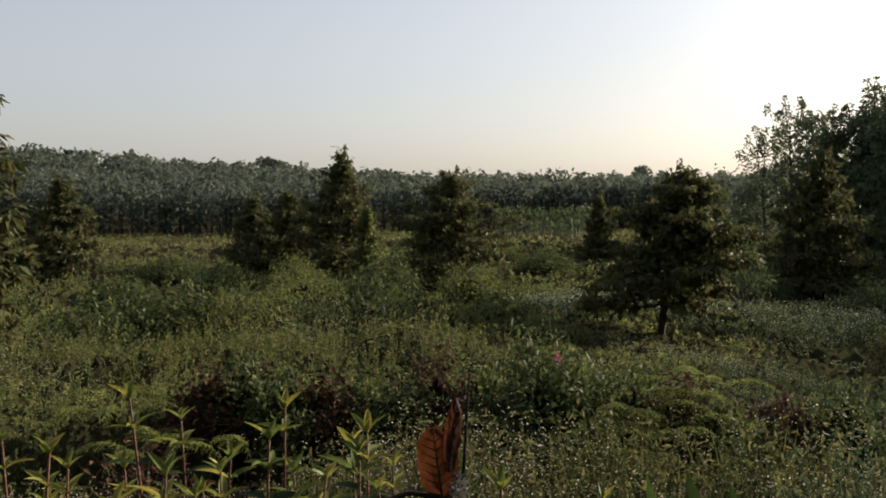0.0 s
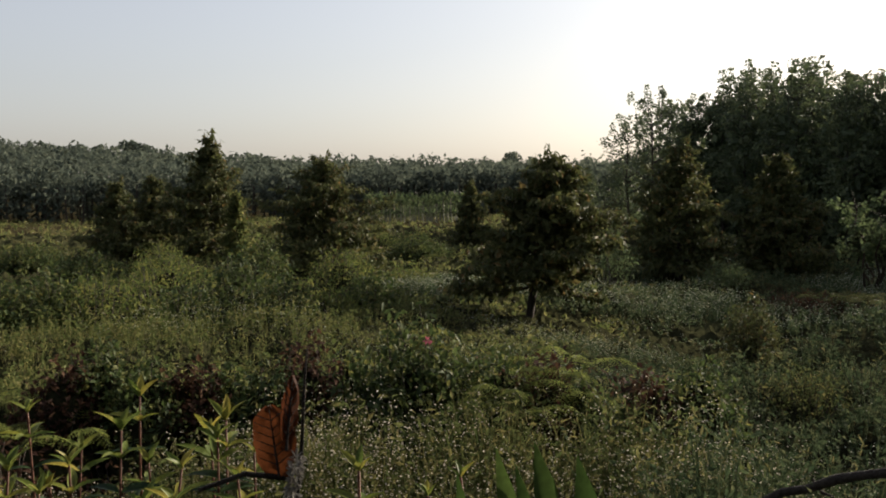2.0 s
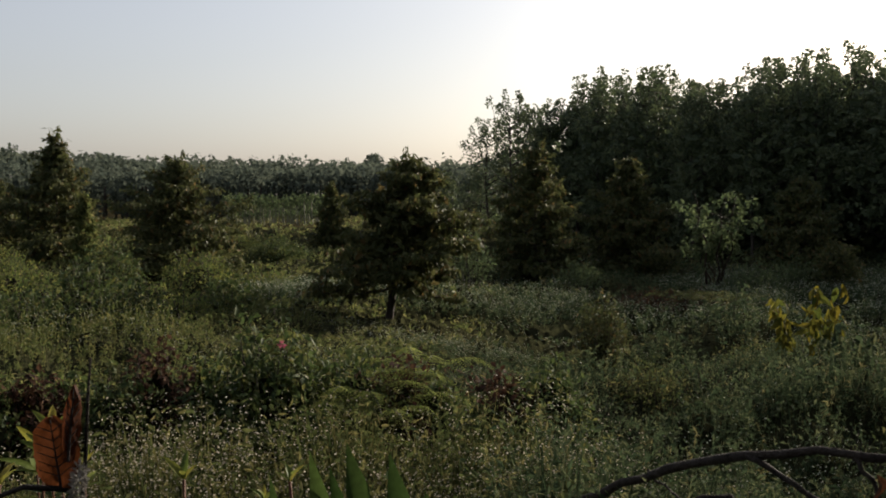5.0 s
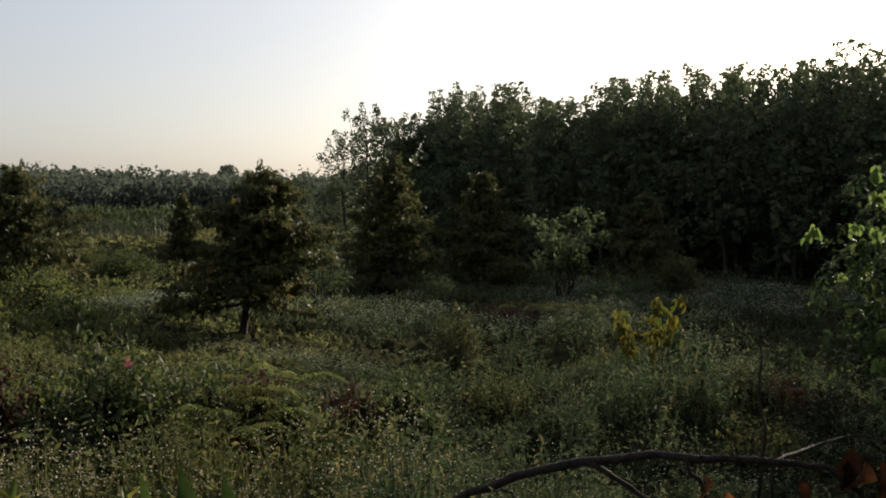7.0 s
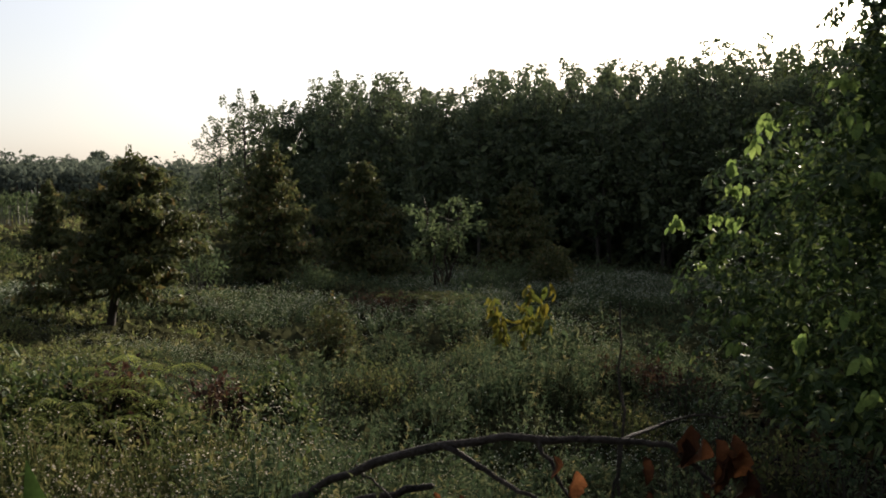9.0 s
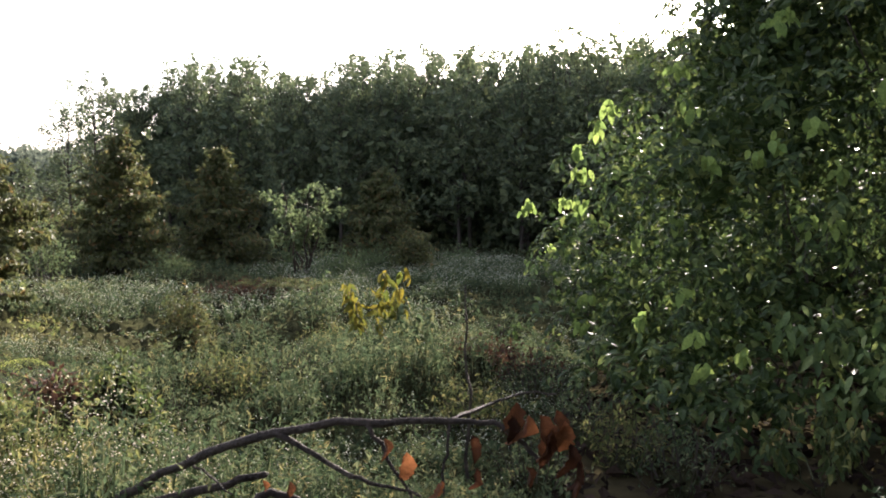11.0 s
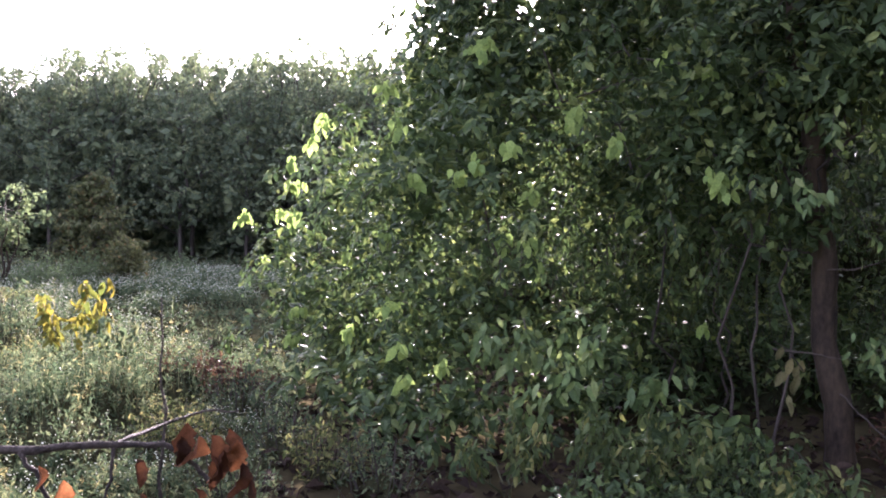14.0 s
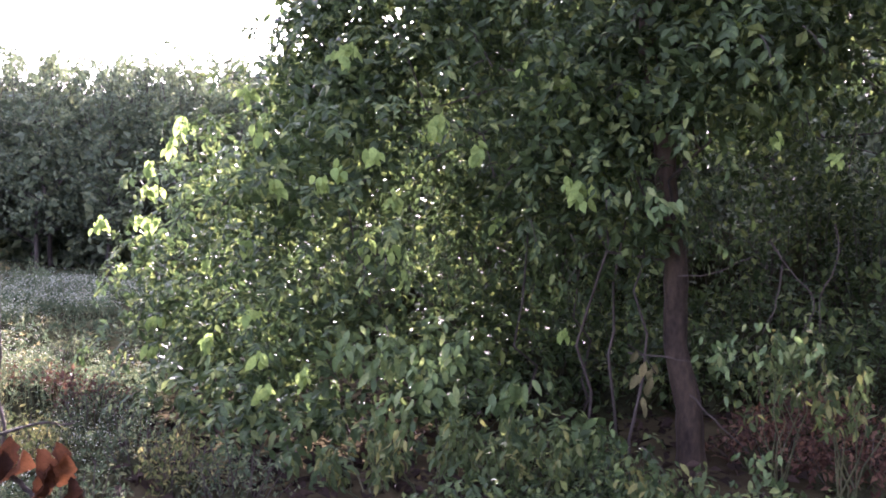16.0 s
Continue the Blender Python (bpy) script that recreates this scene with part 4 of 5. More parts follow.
# the bank of taller shrubs across the field, and single ones nearer by
for i, (az, d, w, h) in enumerate([
        (-21, 11.5, 1.6, 0.95), (-18, 12.2, 1.8, 1.05), (-15, 12.6, 1.9, 1.15), (-12.4, 12.2, 1.7, 1.10), (-9.8, 12.8, 1.5, 1.05), (-7.2, 11.6, 1.3, 0.98), (-4.4, 13, 1.5, 1.1),
        (-2.2, 12, 1.2, 0.92), (0.5, 12.6, 1.4, 0.85), (-25, 12.5, 1.7, 0.95), (3.2, 13.4, 1.2, 0.8), (-8.6, 17, 1.8, 1.0), (-3.4, 18, 1.6, 1.1), (1.6, 19.5, 1.7, 0.95), (5.6, 17.5, 1.5, 0.75),
        (-13, 20, 2.0, 0.85), (-19, 19, 1.8, 0.75), (-16, 25, 2.2, 0.8), (-9, 24, 1.8, 0.9), (-1.6, 26, 2.2, 1.0), (6.2, 27, 2.2, 0.8), (3.4, 33, 2.4, 0.9)]):
    # dark stretches of the bank get the dark leaf, the others the lit-coloured one
    dark = -20 < az < -13 or -6 < az < -2 or i % 5 == 0
    shrub("shrub", GREEN, az, d, w * 0.9, h, 220 + i, M_SHRUB if dark else M_BUSH_LIT, 0.07 if dark else 0.06, 1.6 if dark else 1.3, shape=LEAF2W if dark else LEAF2)
for i, (az, d, w, h) in enumerate([
        (-14.6, 7.0, 0.9, 0.6), (-6.6, 7.0, 0.95, 0.72), (-2.6, 6.8, 0.85, 0.78), (0.6, 6.9, 0.8, 0.8), (2.8, 6.5, 0.7, 0.85), 
        (9.6, 8.2, 1.0, 0.68), (12.4, 8.9, 1.0, 0.55), (16.4, 8.6, 1.1, 0.58), (19.6, 9.2, 1.2, 0.6), (22.4, 8.4, 1.1, 0.62), (20.5, 7.2, 0.9, 0.5), (25.6, 7.6, 0.9, 0.55),
        (28.8, 8.8, 1.1, 0.66), (32.2, 9.6, 1.2, 0.68), (35.4, 8.6, 0.9, 0.56), (34.5, 12, 1.2, 0.66), (37.6, 12.8, 1.1, 0.7), (29.6, 13.4, 1.2, 0.6), (42.6, 10.8, 1.2, 0.6), (44.6, 13.5, 1.3, 0.62),
        (47.5, 8.2, 1.1, 0.62), (44.2, 7.0, 0.9, 0.55), (40.2, 6.6, 0.8, 0.5), (50.6, 6.8, 0.9, 0.62), (53.5, 6.2, 0.8, 0.62), (48.4, 5.6, 0.8, 0.6), (57, 5.9, 0.9, 0.62)]):
    shrub("low_shrub", "low spreading green shrub in tall weeds", az, d, w * (0.9 if az < 14 else 0.8), h * (0.95 if az < 14 else 0.78), 260 + i, (M_SHRUB if az < 14 else M_NEAR, M_BUSH_LIT if az < 14 else M_WEED_SHADED, M_WEED_SHADED)[i % 3], (0.055, 0.045, 0.045)[i % 3] * (1 if az < 14 else 0.8), (1.3, 0.9, 1.0)[i % 3], shape=LEAF2, heart=0.62 if az < 14 else 0.45)
shrub("dark_shrub", "small dark upright shrub standing above the weeds", 25.9, 12.2, 0.70, 1.08, 300, M_DURIAN, 0.062, 2.6, heart=0.5)
shrub("dark_shrub", "dark rounded shrub in pale flowering weeds", 38.9, 21.7, 1.0, 1.25, 301, M_DURIAN, 0.09, 2.6, heart=0.5)
for i, (az, d, w, h, m) in enumerate([(34.6, 20.0, 1.3, 1.0, M_PALE_TREE), (36.6, 22.0, 1.3, 0.95, M_PALE_TREE), (18.0, 20.5, 1.0, 1.45, M_PALE_TREE), (33.4, 14.5, 0.7, 1.0, M_WEED_SHADED), (24.4, 22.5, 1.2, 0.8, M_PALE_TREE), (41.8, 24, 1.0, 0.8, M_PALE_TREE)]):
    shrub("pale_shrub", "pale green upright shrub before the grove", az, d, w, h, 305 + i, m, 0.085, 1.3, heart=0)
# low shrubs along the far lip of the hollow, dark cores showing as shade
for i in range(17):
    az = -14.5 + 2.35 * i
    shrub("hollow_shrub", "dark tangled low shrub at the hollow's edge", az, 6.55 + 0.15 * math.sin(2.1 * i) - 0.4 * max(0, (az - 12) / 12), 0.62, 0.80 + 0.08 * math.sin(1.3 * i), 560 + i, M_SHRUB if i % 3 else M_RUST, 0.048, 2.0, group="tangle at the hollow", shape=LEAF2W, heart=0.85, bare=0.74)
# withered reddish growth
for i, (az, d, w, h) in enumerate([(28.6, 17.5, 1.8, 0.55), (31.6, 18.0, 1.6, 0.5), (44.6, 9.4, 1.0, 0.55), (46.8, 9.0, 0.9, 0.5), (42.9, 9.9, 0.9, 0.5), (10.6, 7.6, 0.8, 0.62), (15.2, 7.9, 0.8, 0.5), (-1.0, 5.8, 0.9, 0.74), (-4.6, 5.8, 0.9, 0.72), (2.6, 5.7, 0.8, 0.70), (17.6, 6.9, 0.7, 0.6), (-12, 5.8, 0.9, 0.66), (-8.4, 5.8, 0.8, 0.6), (6.4, 5.5, 0.7, 0.62), (-18, 5.6, 0.8, 0.6), (20.6, 7.6, 0.7, 0.4)]):
    shrub("withered_shrub", "withered rust-brown brush between green weeds", az, d, w, h, 320 + i, M_RUST, 0.06, 1.0, group="withered brush", stem_mat=M_BARK)


def drooping_shrub(name, label, az, d, h, spread, seed, mat, leaf, stems_n, per):
    """A thin upright shrub whose long leaves hang from the shoot ends."""
    r = rng(seed)
    x, y = place(az, d)
    ob = thing(name, label, "shrub", (x, y, float(ground_z(x, y))))
    leaves = Heap()
    for i in range(stems_n):
        wood = Heap()
        a = i * 2.4 + r.uniform(0, 1)
        q = spread * r.uniform(0.35, 1.0)
        tip = np.array([q * math.cos(a), q * math.sin(a), h * r.uniform(0.68, 1.0)])
        line = bend((0, 0, -0.05), tip, r, 0.05, 5)
        wood.tube(line, np.linspace(0.007, 0.0025, 6), 4)
        for c in (1.0, 0.86, 0.7):
            p = line[0] + (line[-1] - line[0]) * c
            ax = r.normal(0, 0.5, (per, 3)) + (0, 0, -0.7)
            leaves.add(LEAF12, p + r.normal(0, 0.03, (per, 3)), ax, r.normal(0, 0.5, (per, 3)) + (0, 0, 0.6), leaf * r.uniform(0.6, 1.2, per))
        part("stem", wood, [M_GREEN_STEM], ob)
    part("foliage", leaves, [mat], ob)
    return ob


drooping_shrub("yellow_shrub", "thin shrub with drooping yellow leaves", 37.8, 10.0, 1.20, 0.46, 340, M_YELLOW, 0.15, 9, 6)
drooping_shrub("green_sapling", "thin sapling with drooping green leaves", 39.8, 9.4, 0.8, 0.3, 341, M_WEED_SHADED, 0.13, 6, 6)


def small_tree():
    """The open pale tree with several thin stems before the grove."""
    r = rng(350)
    x, y = place(32.2, 21.3)
    ob = thing("small_tree", "open pale-leaved small tree with several thin stems", "tree", (x, y, float(ground_z(x, y))))
    leaves = Heap()
    for i in range(6):
        stem = Heap()
        a = i * 1.05 + 0.3
        tip = np.array([0.65 * math.cos(a) * r.uniform(0.3, 1), 0.5 * math.sin(a), r.uniform(1.75, 2.4)])
        line = bend((0.12 * math.cos(a), 0.12 * math.sin(a), -0.05), tip, r, 0.04, 6)
        stem.tube(line, np.linspace(0.032, 0.008, 7), 6)
        for j in range(9):
            s = r.uniform(0.4, 1)
            p = line[0] + s * (line[-1] - line[0])
            e = p + r.normal(0, 0.26, 3) * (1, 1, 0.6)
            stem.tube([p, e], [0.008, 0.004], 4)
            n = 24
            leaves.add(LEAF2W, e + r.normal(0, 0.07, (n, 3)), r.normal(0, 0.7, (n, 3)) + (0, 0, -0.2), r.normal(0, 0.4, (n, 3)) + (0, 0, 1), 0.12 * r.uniform(0.6, 1.3, n))
        part("stem", stem, [M_PALE_BARK], ob)
    part("crown", leaves, [M_PALE_TREE], ob)


small_tree()


# ---- ferns ----
def frond(heap, r, root, out, length, arch, tilt):
    """One arching fern frond with paired leaflets that shorten towards the tip."""
    n = 19
    s = np.linspace(0, 1, n)
    spine = np.asarray(root) + np.outer(s * length, out) + np.outer(arch * length * (s * 1.6 - 1.9 * s * s), (0, 0, 1))
    heap.tube(spine[::3], np.linspace(0.004, 0.0012, len(spine[::3])), 4, 1)
    side = unit(np.cross(out, (0, 0, 1)))
    t = unit(np.gradient(spine, axis=0))
    for k in (-1, 1):
        w = length * 0.30 * (1 - s[3:]) ** 0.75 + 0.012
        ax = k * side + 0.45 * t[3:] + (0, 0, -0.25) + r.normal(0, 0.08, (n - 3, 3))
        heap.add(PINNA, spine[3:], ax, np.tile((0, 0, 1.0), (n - 3, 1)) + r.normal(0, 0.12, (n - 3, 3)), w * r.uniform(0.85, 1.1, n - 3), 0)


def comb_shape(pairs=6):
    """A feathery leaflet: paired slips along a short rib."""
    v, f = [], []
    for i in range(pairs):
        y = (i + 0.4) / pairs
        w = 0.24 * (1 - y) ** 0.7 + 0.03
        for k in (-1, 1):
            b = len(v)
            z = -0.25 * y * y
            v += [(0, y - 0.03, z), (k * w * 0.55, y - 0.035 + 0.3 * w, z - 0.01), (k * w, y + 0.45 * w, z - 0.04), (k * w * 0.45, y + 0.06 + 0.2 * w, z - 0.01)]
            f += [(b, b + 1, b + 2), (b, b + 2, b + 3)]
    return np.array(v, float), np.array(f)


PINNA = comb_shape()


def fern(label, az, d, h, length, count, seed, mat, toward=0.0):
    r = rng(seed)
    x, y = place(az, d)
    ob = thing("fern", label, "fern", (x, y, float(ground_z(x, y))), 0, "ferns at the hollow")
    for i in range(count):
        heap = Heap()
        a = i * 2.39996 + toward
        out = unit(np.array([math.cos(a), math.sin(a), 0.12]))
        heap.tube([(0, 0, -0.03), (out[0] * 0.04, out[1] * 0.04, h * 0.5), (out[0] * 0.09, out[1] * 0.09, h * 0.8)], [0.005, 0.004, 0.003], 4, 1)
        frond(heap, r, (out[0] * 0.09, out[1] * 0.09, h * 0.8), out, length * r.uniform(0.75, 1.15), r.uniform(0.35, 0.6), 0)
        part("frond", heap, [mat, M_GREEN_STEM], ob)


FERN = "bright yellow-green bracken fern with arching fronds"
for i, (az, d, h, q, n, m) in enumerate([
        (11.2, 6.4, 0.68, 0.50, 14, M_FERN), (12.9, 6.3, 0.64, 0.46, 13, M_FERN), (9.6, 6.1, 0.62, 0.42, 12, M_FERN), (15.0, 6.7, 0.74, 0.44, 12, M_FERN), (14.0, 6.0, 0.48, 0.40, 10, M_FERN), (8.4, 6.3, 0.70, 0.36, 10, M_FERN),
        (-14.2, 6.2, 0.55, 0.36, 8, M_FERN), (-17.5, 5.7, 0.5, 0.36, 8, M_FERN), (-19.4, 6.6, 0.55, 0.38, 8, M_FERN)]):
    fern(FERN, az, d, h * 1.12, q * 1.25, int(0.62 * n), 360 + i, m, 0.5 * i)
for i, (az, d) in enumerate([(33.2, 17.2), (32.0, 17.0), (30.0, 17.6)]):
    fern("pale green fern patch among greyish flowers", az, d, 0.45, 0.7, 9, 380 + i, M_MEADOW, 0.4 * i)


# ---- rows of saplings at the far end of the field ----
def far_sapling(at, seed):
    r = rng(seed)
    ob = thing("far_sapling", "pale-stemmed sapling in a distant row", "sapling", at, 0, "saplings in rows")
    stem, top = Heap(), Heap()
    stem.tube(bend((0, 0, -0.05), (r.normal(0, 0.05), 0, 1.6), r, 0.02, 4), np.linspace(0.07, 0.04, 5), 5)
    n = 60
    top.add(LEAF2, np.stack([np.zeros(n), np.zeros(n), 1.75 - 1.1 * r.uniform(0, 1, n) ** 2.2], -1) + r.normal(0, 0.12, (n, 3)), r.normal(0, 0.8, (n, 3)) + (0, 0, 0.1), r.normal(0, 0.4, (n, 3)) + (0, 0, 1), 0.30 * r.uniform(0.5, 1.2, n))
    part("stem", stem, [M_PALE_STEM], ob)
    part("crown", top, [M_PALE_TREE], ob)
    return ob


sap = rng(390)
saplings = [far_sapling((*place(3.4 + 0.9 * i, 72), 0.0), 391 + i) for i in range(3)]
for i in range(46):
    d = (72, 75, 79)[i % 3]
    x, y = place(3.2 + 6.4 * (i / 46) + sap.uniform(-0.06, 0.06), d)
    copy_thing(saplings[i % 3], pose(x, y, float(ground_z(x, y)), 0, 0, sap.uniform(0, 360)) @ Matrix.Scale(sap.uniform(0.95, 1.25), 4))
for s in saplings:
    s.location.z = float(ground_z(s.location.x, s.location.y))


# ---- plants right in front of the eye ----
def sprig(label, az, d, top, seed, pairs=6, leaf=0.075, lean=0.0, mat=None):
    """An upright shoot with opposite leaves, each leaf a part of its own."""
    r = rng(seed)
    x, y = place(az, d)
    z = float(ground_z(x, y))
    ob = thing("leafy_shoot", label, "shoot", (x, y, z), 0, "shoots in front of the eye")
    h = top - 0.018 - z
    stem = Heap()
    line = bend((r.normal(0, 0.03), r.normal(0, 0.03), -0.03), (lean, 0, h), r, 0.012, 8)
    stem.tube(line, np.linspace(0.0055, 0.0022, 9), 6)
    part("stem", stem, [M_RED_STEM], ob, "reddish stem", True)
    for i in range(pairs):
        s = 1 - 0.034 * i * (1 + 0.14 * i)
        if s < 0.2:
            break
        p = np.array([np.interp(s, np.linspace(0, 1, 9), line[:, k]) for k in range(3)])
        a = i * 1.57 + r.uniform(-0.4, 0.4)
        for k in ((0, math.pi) if i > 1 else (0, math.pi, math.pi / 2, -math.pi / 2)):
            up = r.uniform(1.2, 2.4) if i == 0 else (r.uniform(0.5, 1.2) if i == 1 else (0.45 if i == 2 else r.uniform(-0.45, 0.3)))
            ax = (math.cos(a + k), math.sin(a + k), up)
            heap = Heap()
            size = leaf * (0.62 if i == 0 else 0.88) * r.uniform(0.65, 1.2)
            heap.add(SHOOT_LEAF, [p], [ax], [(r.normal(0, 0.2), r.normal(0, 0.2) - 0.2, 1.0)], size)
            part("leaf", heap, [mat or (M_SPRIG if i < 2 else M_WEED_NEAR)], ob, "", True)


SHOOT_LEAF = leaf_shape(0.265, 7, 0.42, 0.28)
M_WEED_NEAR = leaf_material("shoot_leaf", [(0.0, (0.016, 0.034, 0.014)), (1.0, (0.040, 0.064, 0.024))], see=0.38, rough=0.38, grain=40)
SHOOT = "leafy green shoot with a reddish stem and pale young top leaves"
for i, (az, d, top, lf) in enumerate([
        (-5.4, 1.78, 1.455, 0.085), (-4.6, 1.75, 1.43, 0.075), (-6.3, 1.82, 1.42, 0.08), (-9.1, 1.95, 1.475, 0.07), (-11.3, 1.72, 1.465, 0.075), (-15.2, 2.1, 1.43, 0.075), (-19.2, 1.75, 1.55, 0.07), (-12.9, 1.76, 1.40, 0.075),
        (-23.6, 1.6, 1.50, 0.06), (-21.4, 1.8, 1.42, 0.07), (-17.3, 1.7, 1.42, 0.075), (-14.4, 1.6, 1.40, 0.07), (-8.0, 1.6, 1.42, 0.08), (-3.4, 1.65, 1.38, 0.06), (-10.2, 1.55, 1.38, 0.075), (-7.0, 1.5, 1.39, 0.07),
        (-20.3, 1.5, 1.43, 0.07), (-24.8, 1.9, 1.46, 0.06), (-16.2, 1.5, 1.38, 0.07), (4.3, 1.25, 1.50, 0.055), (-2.2, 1.5, 1.36, 0.06), (10.4, 1.3, 1.475, 0.045), (6.6, 1.7, 1.32, 0.05), (-18.4, 2.0, 1.36, 0.07), (-13.5, 1.95, 1.38, 0.07), (-22.5, 1.65, 1.4, 0.065), (-19.8, 1.62, 1.36, 0.07), (-11.9, 1.5, 1.36, 0.07), (-9.2, 1.45, 1.35, 0.07), (-5.6, 1.5, 1.35, 0.07), (-15.2, 1.75, 1.37, 0.07), (-8.6, 1.8, 1.38, 0.07), (-3.8, 1.9, 1.36, 0.06)]):
    sprig(SHOOT, az, d, top, 400 + i, 11 if i < 19 else 8, lf, 0.02 * (-1) ** i)


def dry_leaf_twig():
    """A grey twig with one curled brown leaf and a downy tip, close to the eye."""
    r = rng(440)
    x, y = place(-0.35, 0.60)
    z = float(ground_z(x, y))
    ob = thing("dry_leaf_twig", "curled dry brown leaf on a grey twig", "twig", (x, y, z))
    twig = Heap()
    twig.tube(bend((0.0, 0.02, -0.02), (0.012, 0.0, 1.655 - z), r, 0.006, 10), np.linspace(0.006, 0.0032, 11), 7)
    twig.tube([(-0.048, 0.0, 1.663 - z), (-0.02, 0.0, 1.672 - z), (0.006, 0.0, 1.668 - z)], [0.0015, 0.0018, 0.002], 6)
    twig.tube(bend((0.012, 0, 1.655 - z), (0.020, 0.004, 1.748 - z), r, 0.01, 5), np.linspace(0.0016, 0.0007, 6), 5)
    part("twig", twig, [M_DEAD_WOOD], ob, "grey twig", True)

    def blade(name, foot, tip, width, curl, seed2):
        q = rng(seed2)
        rows, cols = 13, 9
        foot, tip = np.array(foot), np.array(tip)
        axis = tip - foot
        length = np.linalg.norm(axis)
        side = unit(np.cross(axis, (0, 1, 0)))
        v, f = [], []
        for i in range(rows):
            s = i / (rows - 1)
            w = width * (0.10 + 0.90 * math.sin(math.pi * min(1, s * 0.86 + 0.06)) ** 0.55) * (1 if s < 0.88 else (1.06 - s) / 0.18)
            for j in range(cols):
                c = j / (cols - 1) * 2 - 1
                edge = q.normal(0, 0.0006)
                p = foot + axis * s + side * (c * w * 0.5 + edge) + np.array([0, 1.0, 0]) * (curl * width * (c * c - 0.5) + 0.0016 * math.sin(9 * s + 3 * c) + edge)
                v.append(p)
        for i in range(rows - 1):
            for j in range(cols - 1):
                b = i * cols + j
                f += [(b, b + 1, b + cols + 1), (b, b + cols + 1, b + cols)]
        heap = Heap()
        heap.v.append(np.array(v))
        heap.f.append(np.array(f))
        heap.m.append(np.zeros(len(f)))
        heap.n = len(v)
        rib = foot + np.outer(np.linspace(0.02, 0.96, 8), axis) - np.array([0, 0.0012 + 0.5 * curl * width, 0])
        heap.tube(rib, np.linspace(0.0009, 0.0003, 8), 5, 1)
        for k in range(1, 7):
            for e in (-1, 1):
                a0 = foot + axis * (0.08 + 0.12 * k)
                a1 = a0 + axis * 0.13 + side * e * width * 0.40
                heap.tube([a0 - (0, 0.0012 + 0.5 * curl * width, 0), a1 - (0, 0.0012 + 0.2 * curl * width, 0)], [0.0004, 0.0002], 4, 1)
        part(name, heap, [M_DRY, M_DEAD_WOOD], ob, "dry brown leaf with dark veins", True)

    blade("leaf", (0.0015, 0, 1.668 - z), (-0.0045, 0.004, 1.7135 - z), 0.026, 0.10, 441)
    blade("leaf", (0.0060, -0.002, 1.686 - z), (0.0110, -0.004, 1.7335 - z), 0.0105, 0.5, 442)
    fuzz = Heap()
    n = 260
    s = r.uniform(0, 1, n)
    d = unit(r.normal(size=(n, 3)))
    fuzz.add(LEAF2, np.outer(s, (0.004, 0, 0.026)) + (0.009, -0.003, 1.656 - z) + d * 0.0025, d, r.normal(size=(n, 3)), 0.0042)
    part("downy_tip", fuzz, [M_FUZZ], ob, "whitish downy tuft")


dry_leaf_twig()


def grass_clump(az, d, top, width, lean, seed):
    """Broad blades that end close under the eye; az, d and top give the tallest tip."""
    r = rng(seed)
    tip = np.array([*place(az, d), top])
    way = unit(np.array([lean, 0.06, 1.0]))
    z = 0.20
    length = (top - z) / way[2]
    base = tip - way * length
    base[2] = float(ground_z(base[0], base[1]))
    length = float(np.linalg.norm(tip - base))
    ob = thing("grass_clump", "broad upright green grass blades", "grass", tuple(base), 0, "grass blades")
    for i in range(3):
        heap = Heap()
        s = (1.0, 0.985, 0.95)[i]
        heap.add(leaf_shape(1.15 * width / length, 30, 0.0, 0.25, 0.955), [(0.014 * i, 0.012 * i, -0.01)], [tip - base + (0.006 * i + 0.01 * r.normal(), 0.01, 0)], [(0.25 * r.normal(), -1, 0.1)], length * s)
        part("blade", heap, [M_GRASS], ob, "", True)


for i, (az, d, top, w, ln) in enumerate([(16.0, 0.876, 1.632, 0.021, -0.14), (11.9, 0.874, 1.620, 0.016, -0.20), (19.6, 0.877, 1.582, 0.015, -0.08), (9.0, 0.873, 1.596, 0.014, -0.16)]):
    grass_clump(az, d, top, w, ln, 450 + i)


def at_height(az, d, z, origin):
    return np.array([*place(az, d), z]) - origin


def crumpled_leaf(r, width):
    """A dead leaf: folded along its rib, wavy, with an uneven rim."""
    v, f = leaf_shape(width, 9, 0.30, 0.5)
    v = v.copy()
    inner = slice(1, len(v) - 1)
    k = len(v) - 2
    v[inner, 0] *= 1 + r.normal(0, 0.14, k)
    v[inner, 2] += 0.05 * np.sin(9 * v[inner, 1] + r.uniform(0, 6)) + r.normal(0, 0.022, k)
    v[:, 0] += 0.12 * v[:, 1] ** 2 * r.normal()
    return v, f


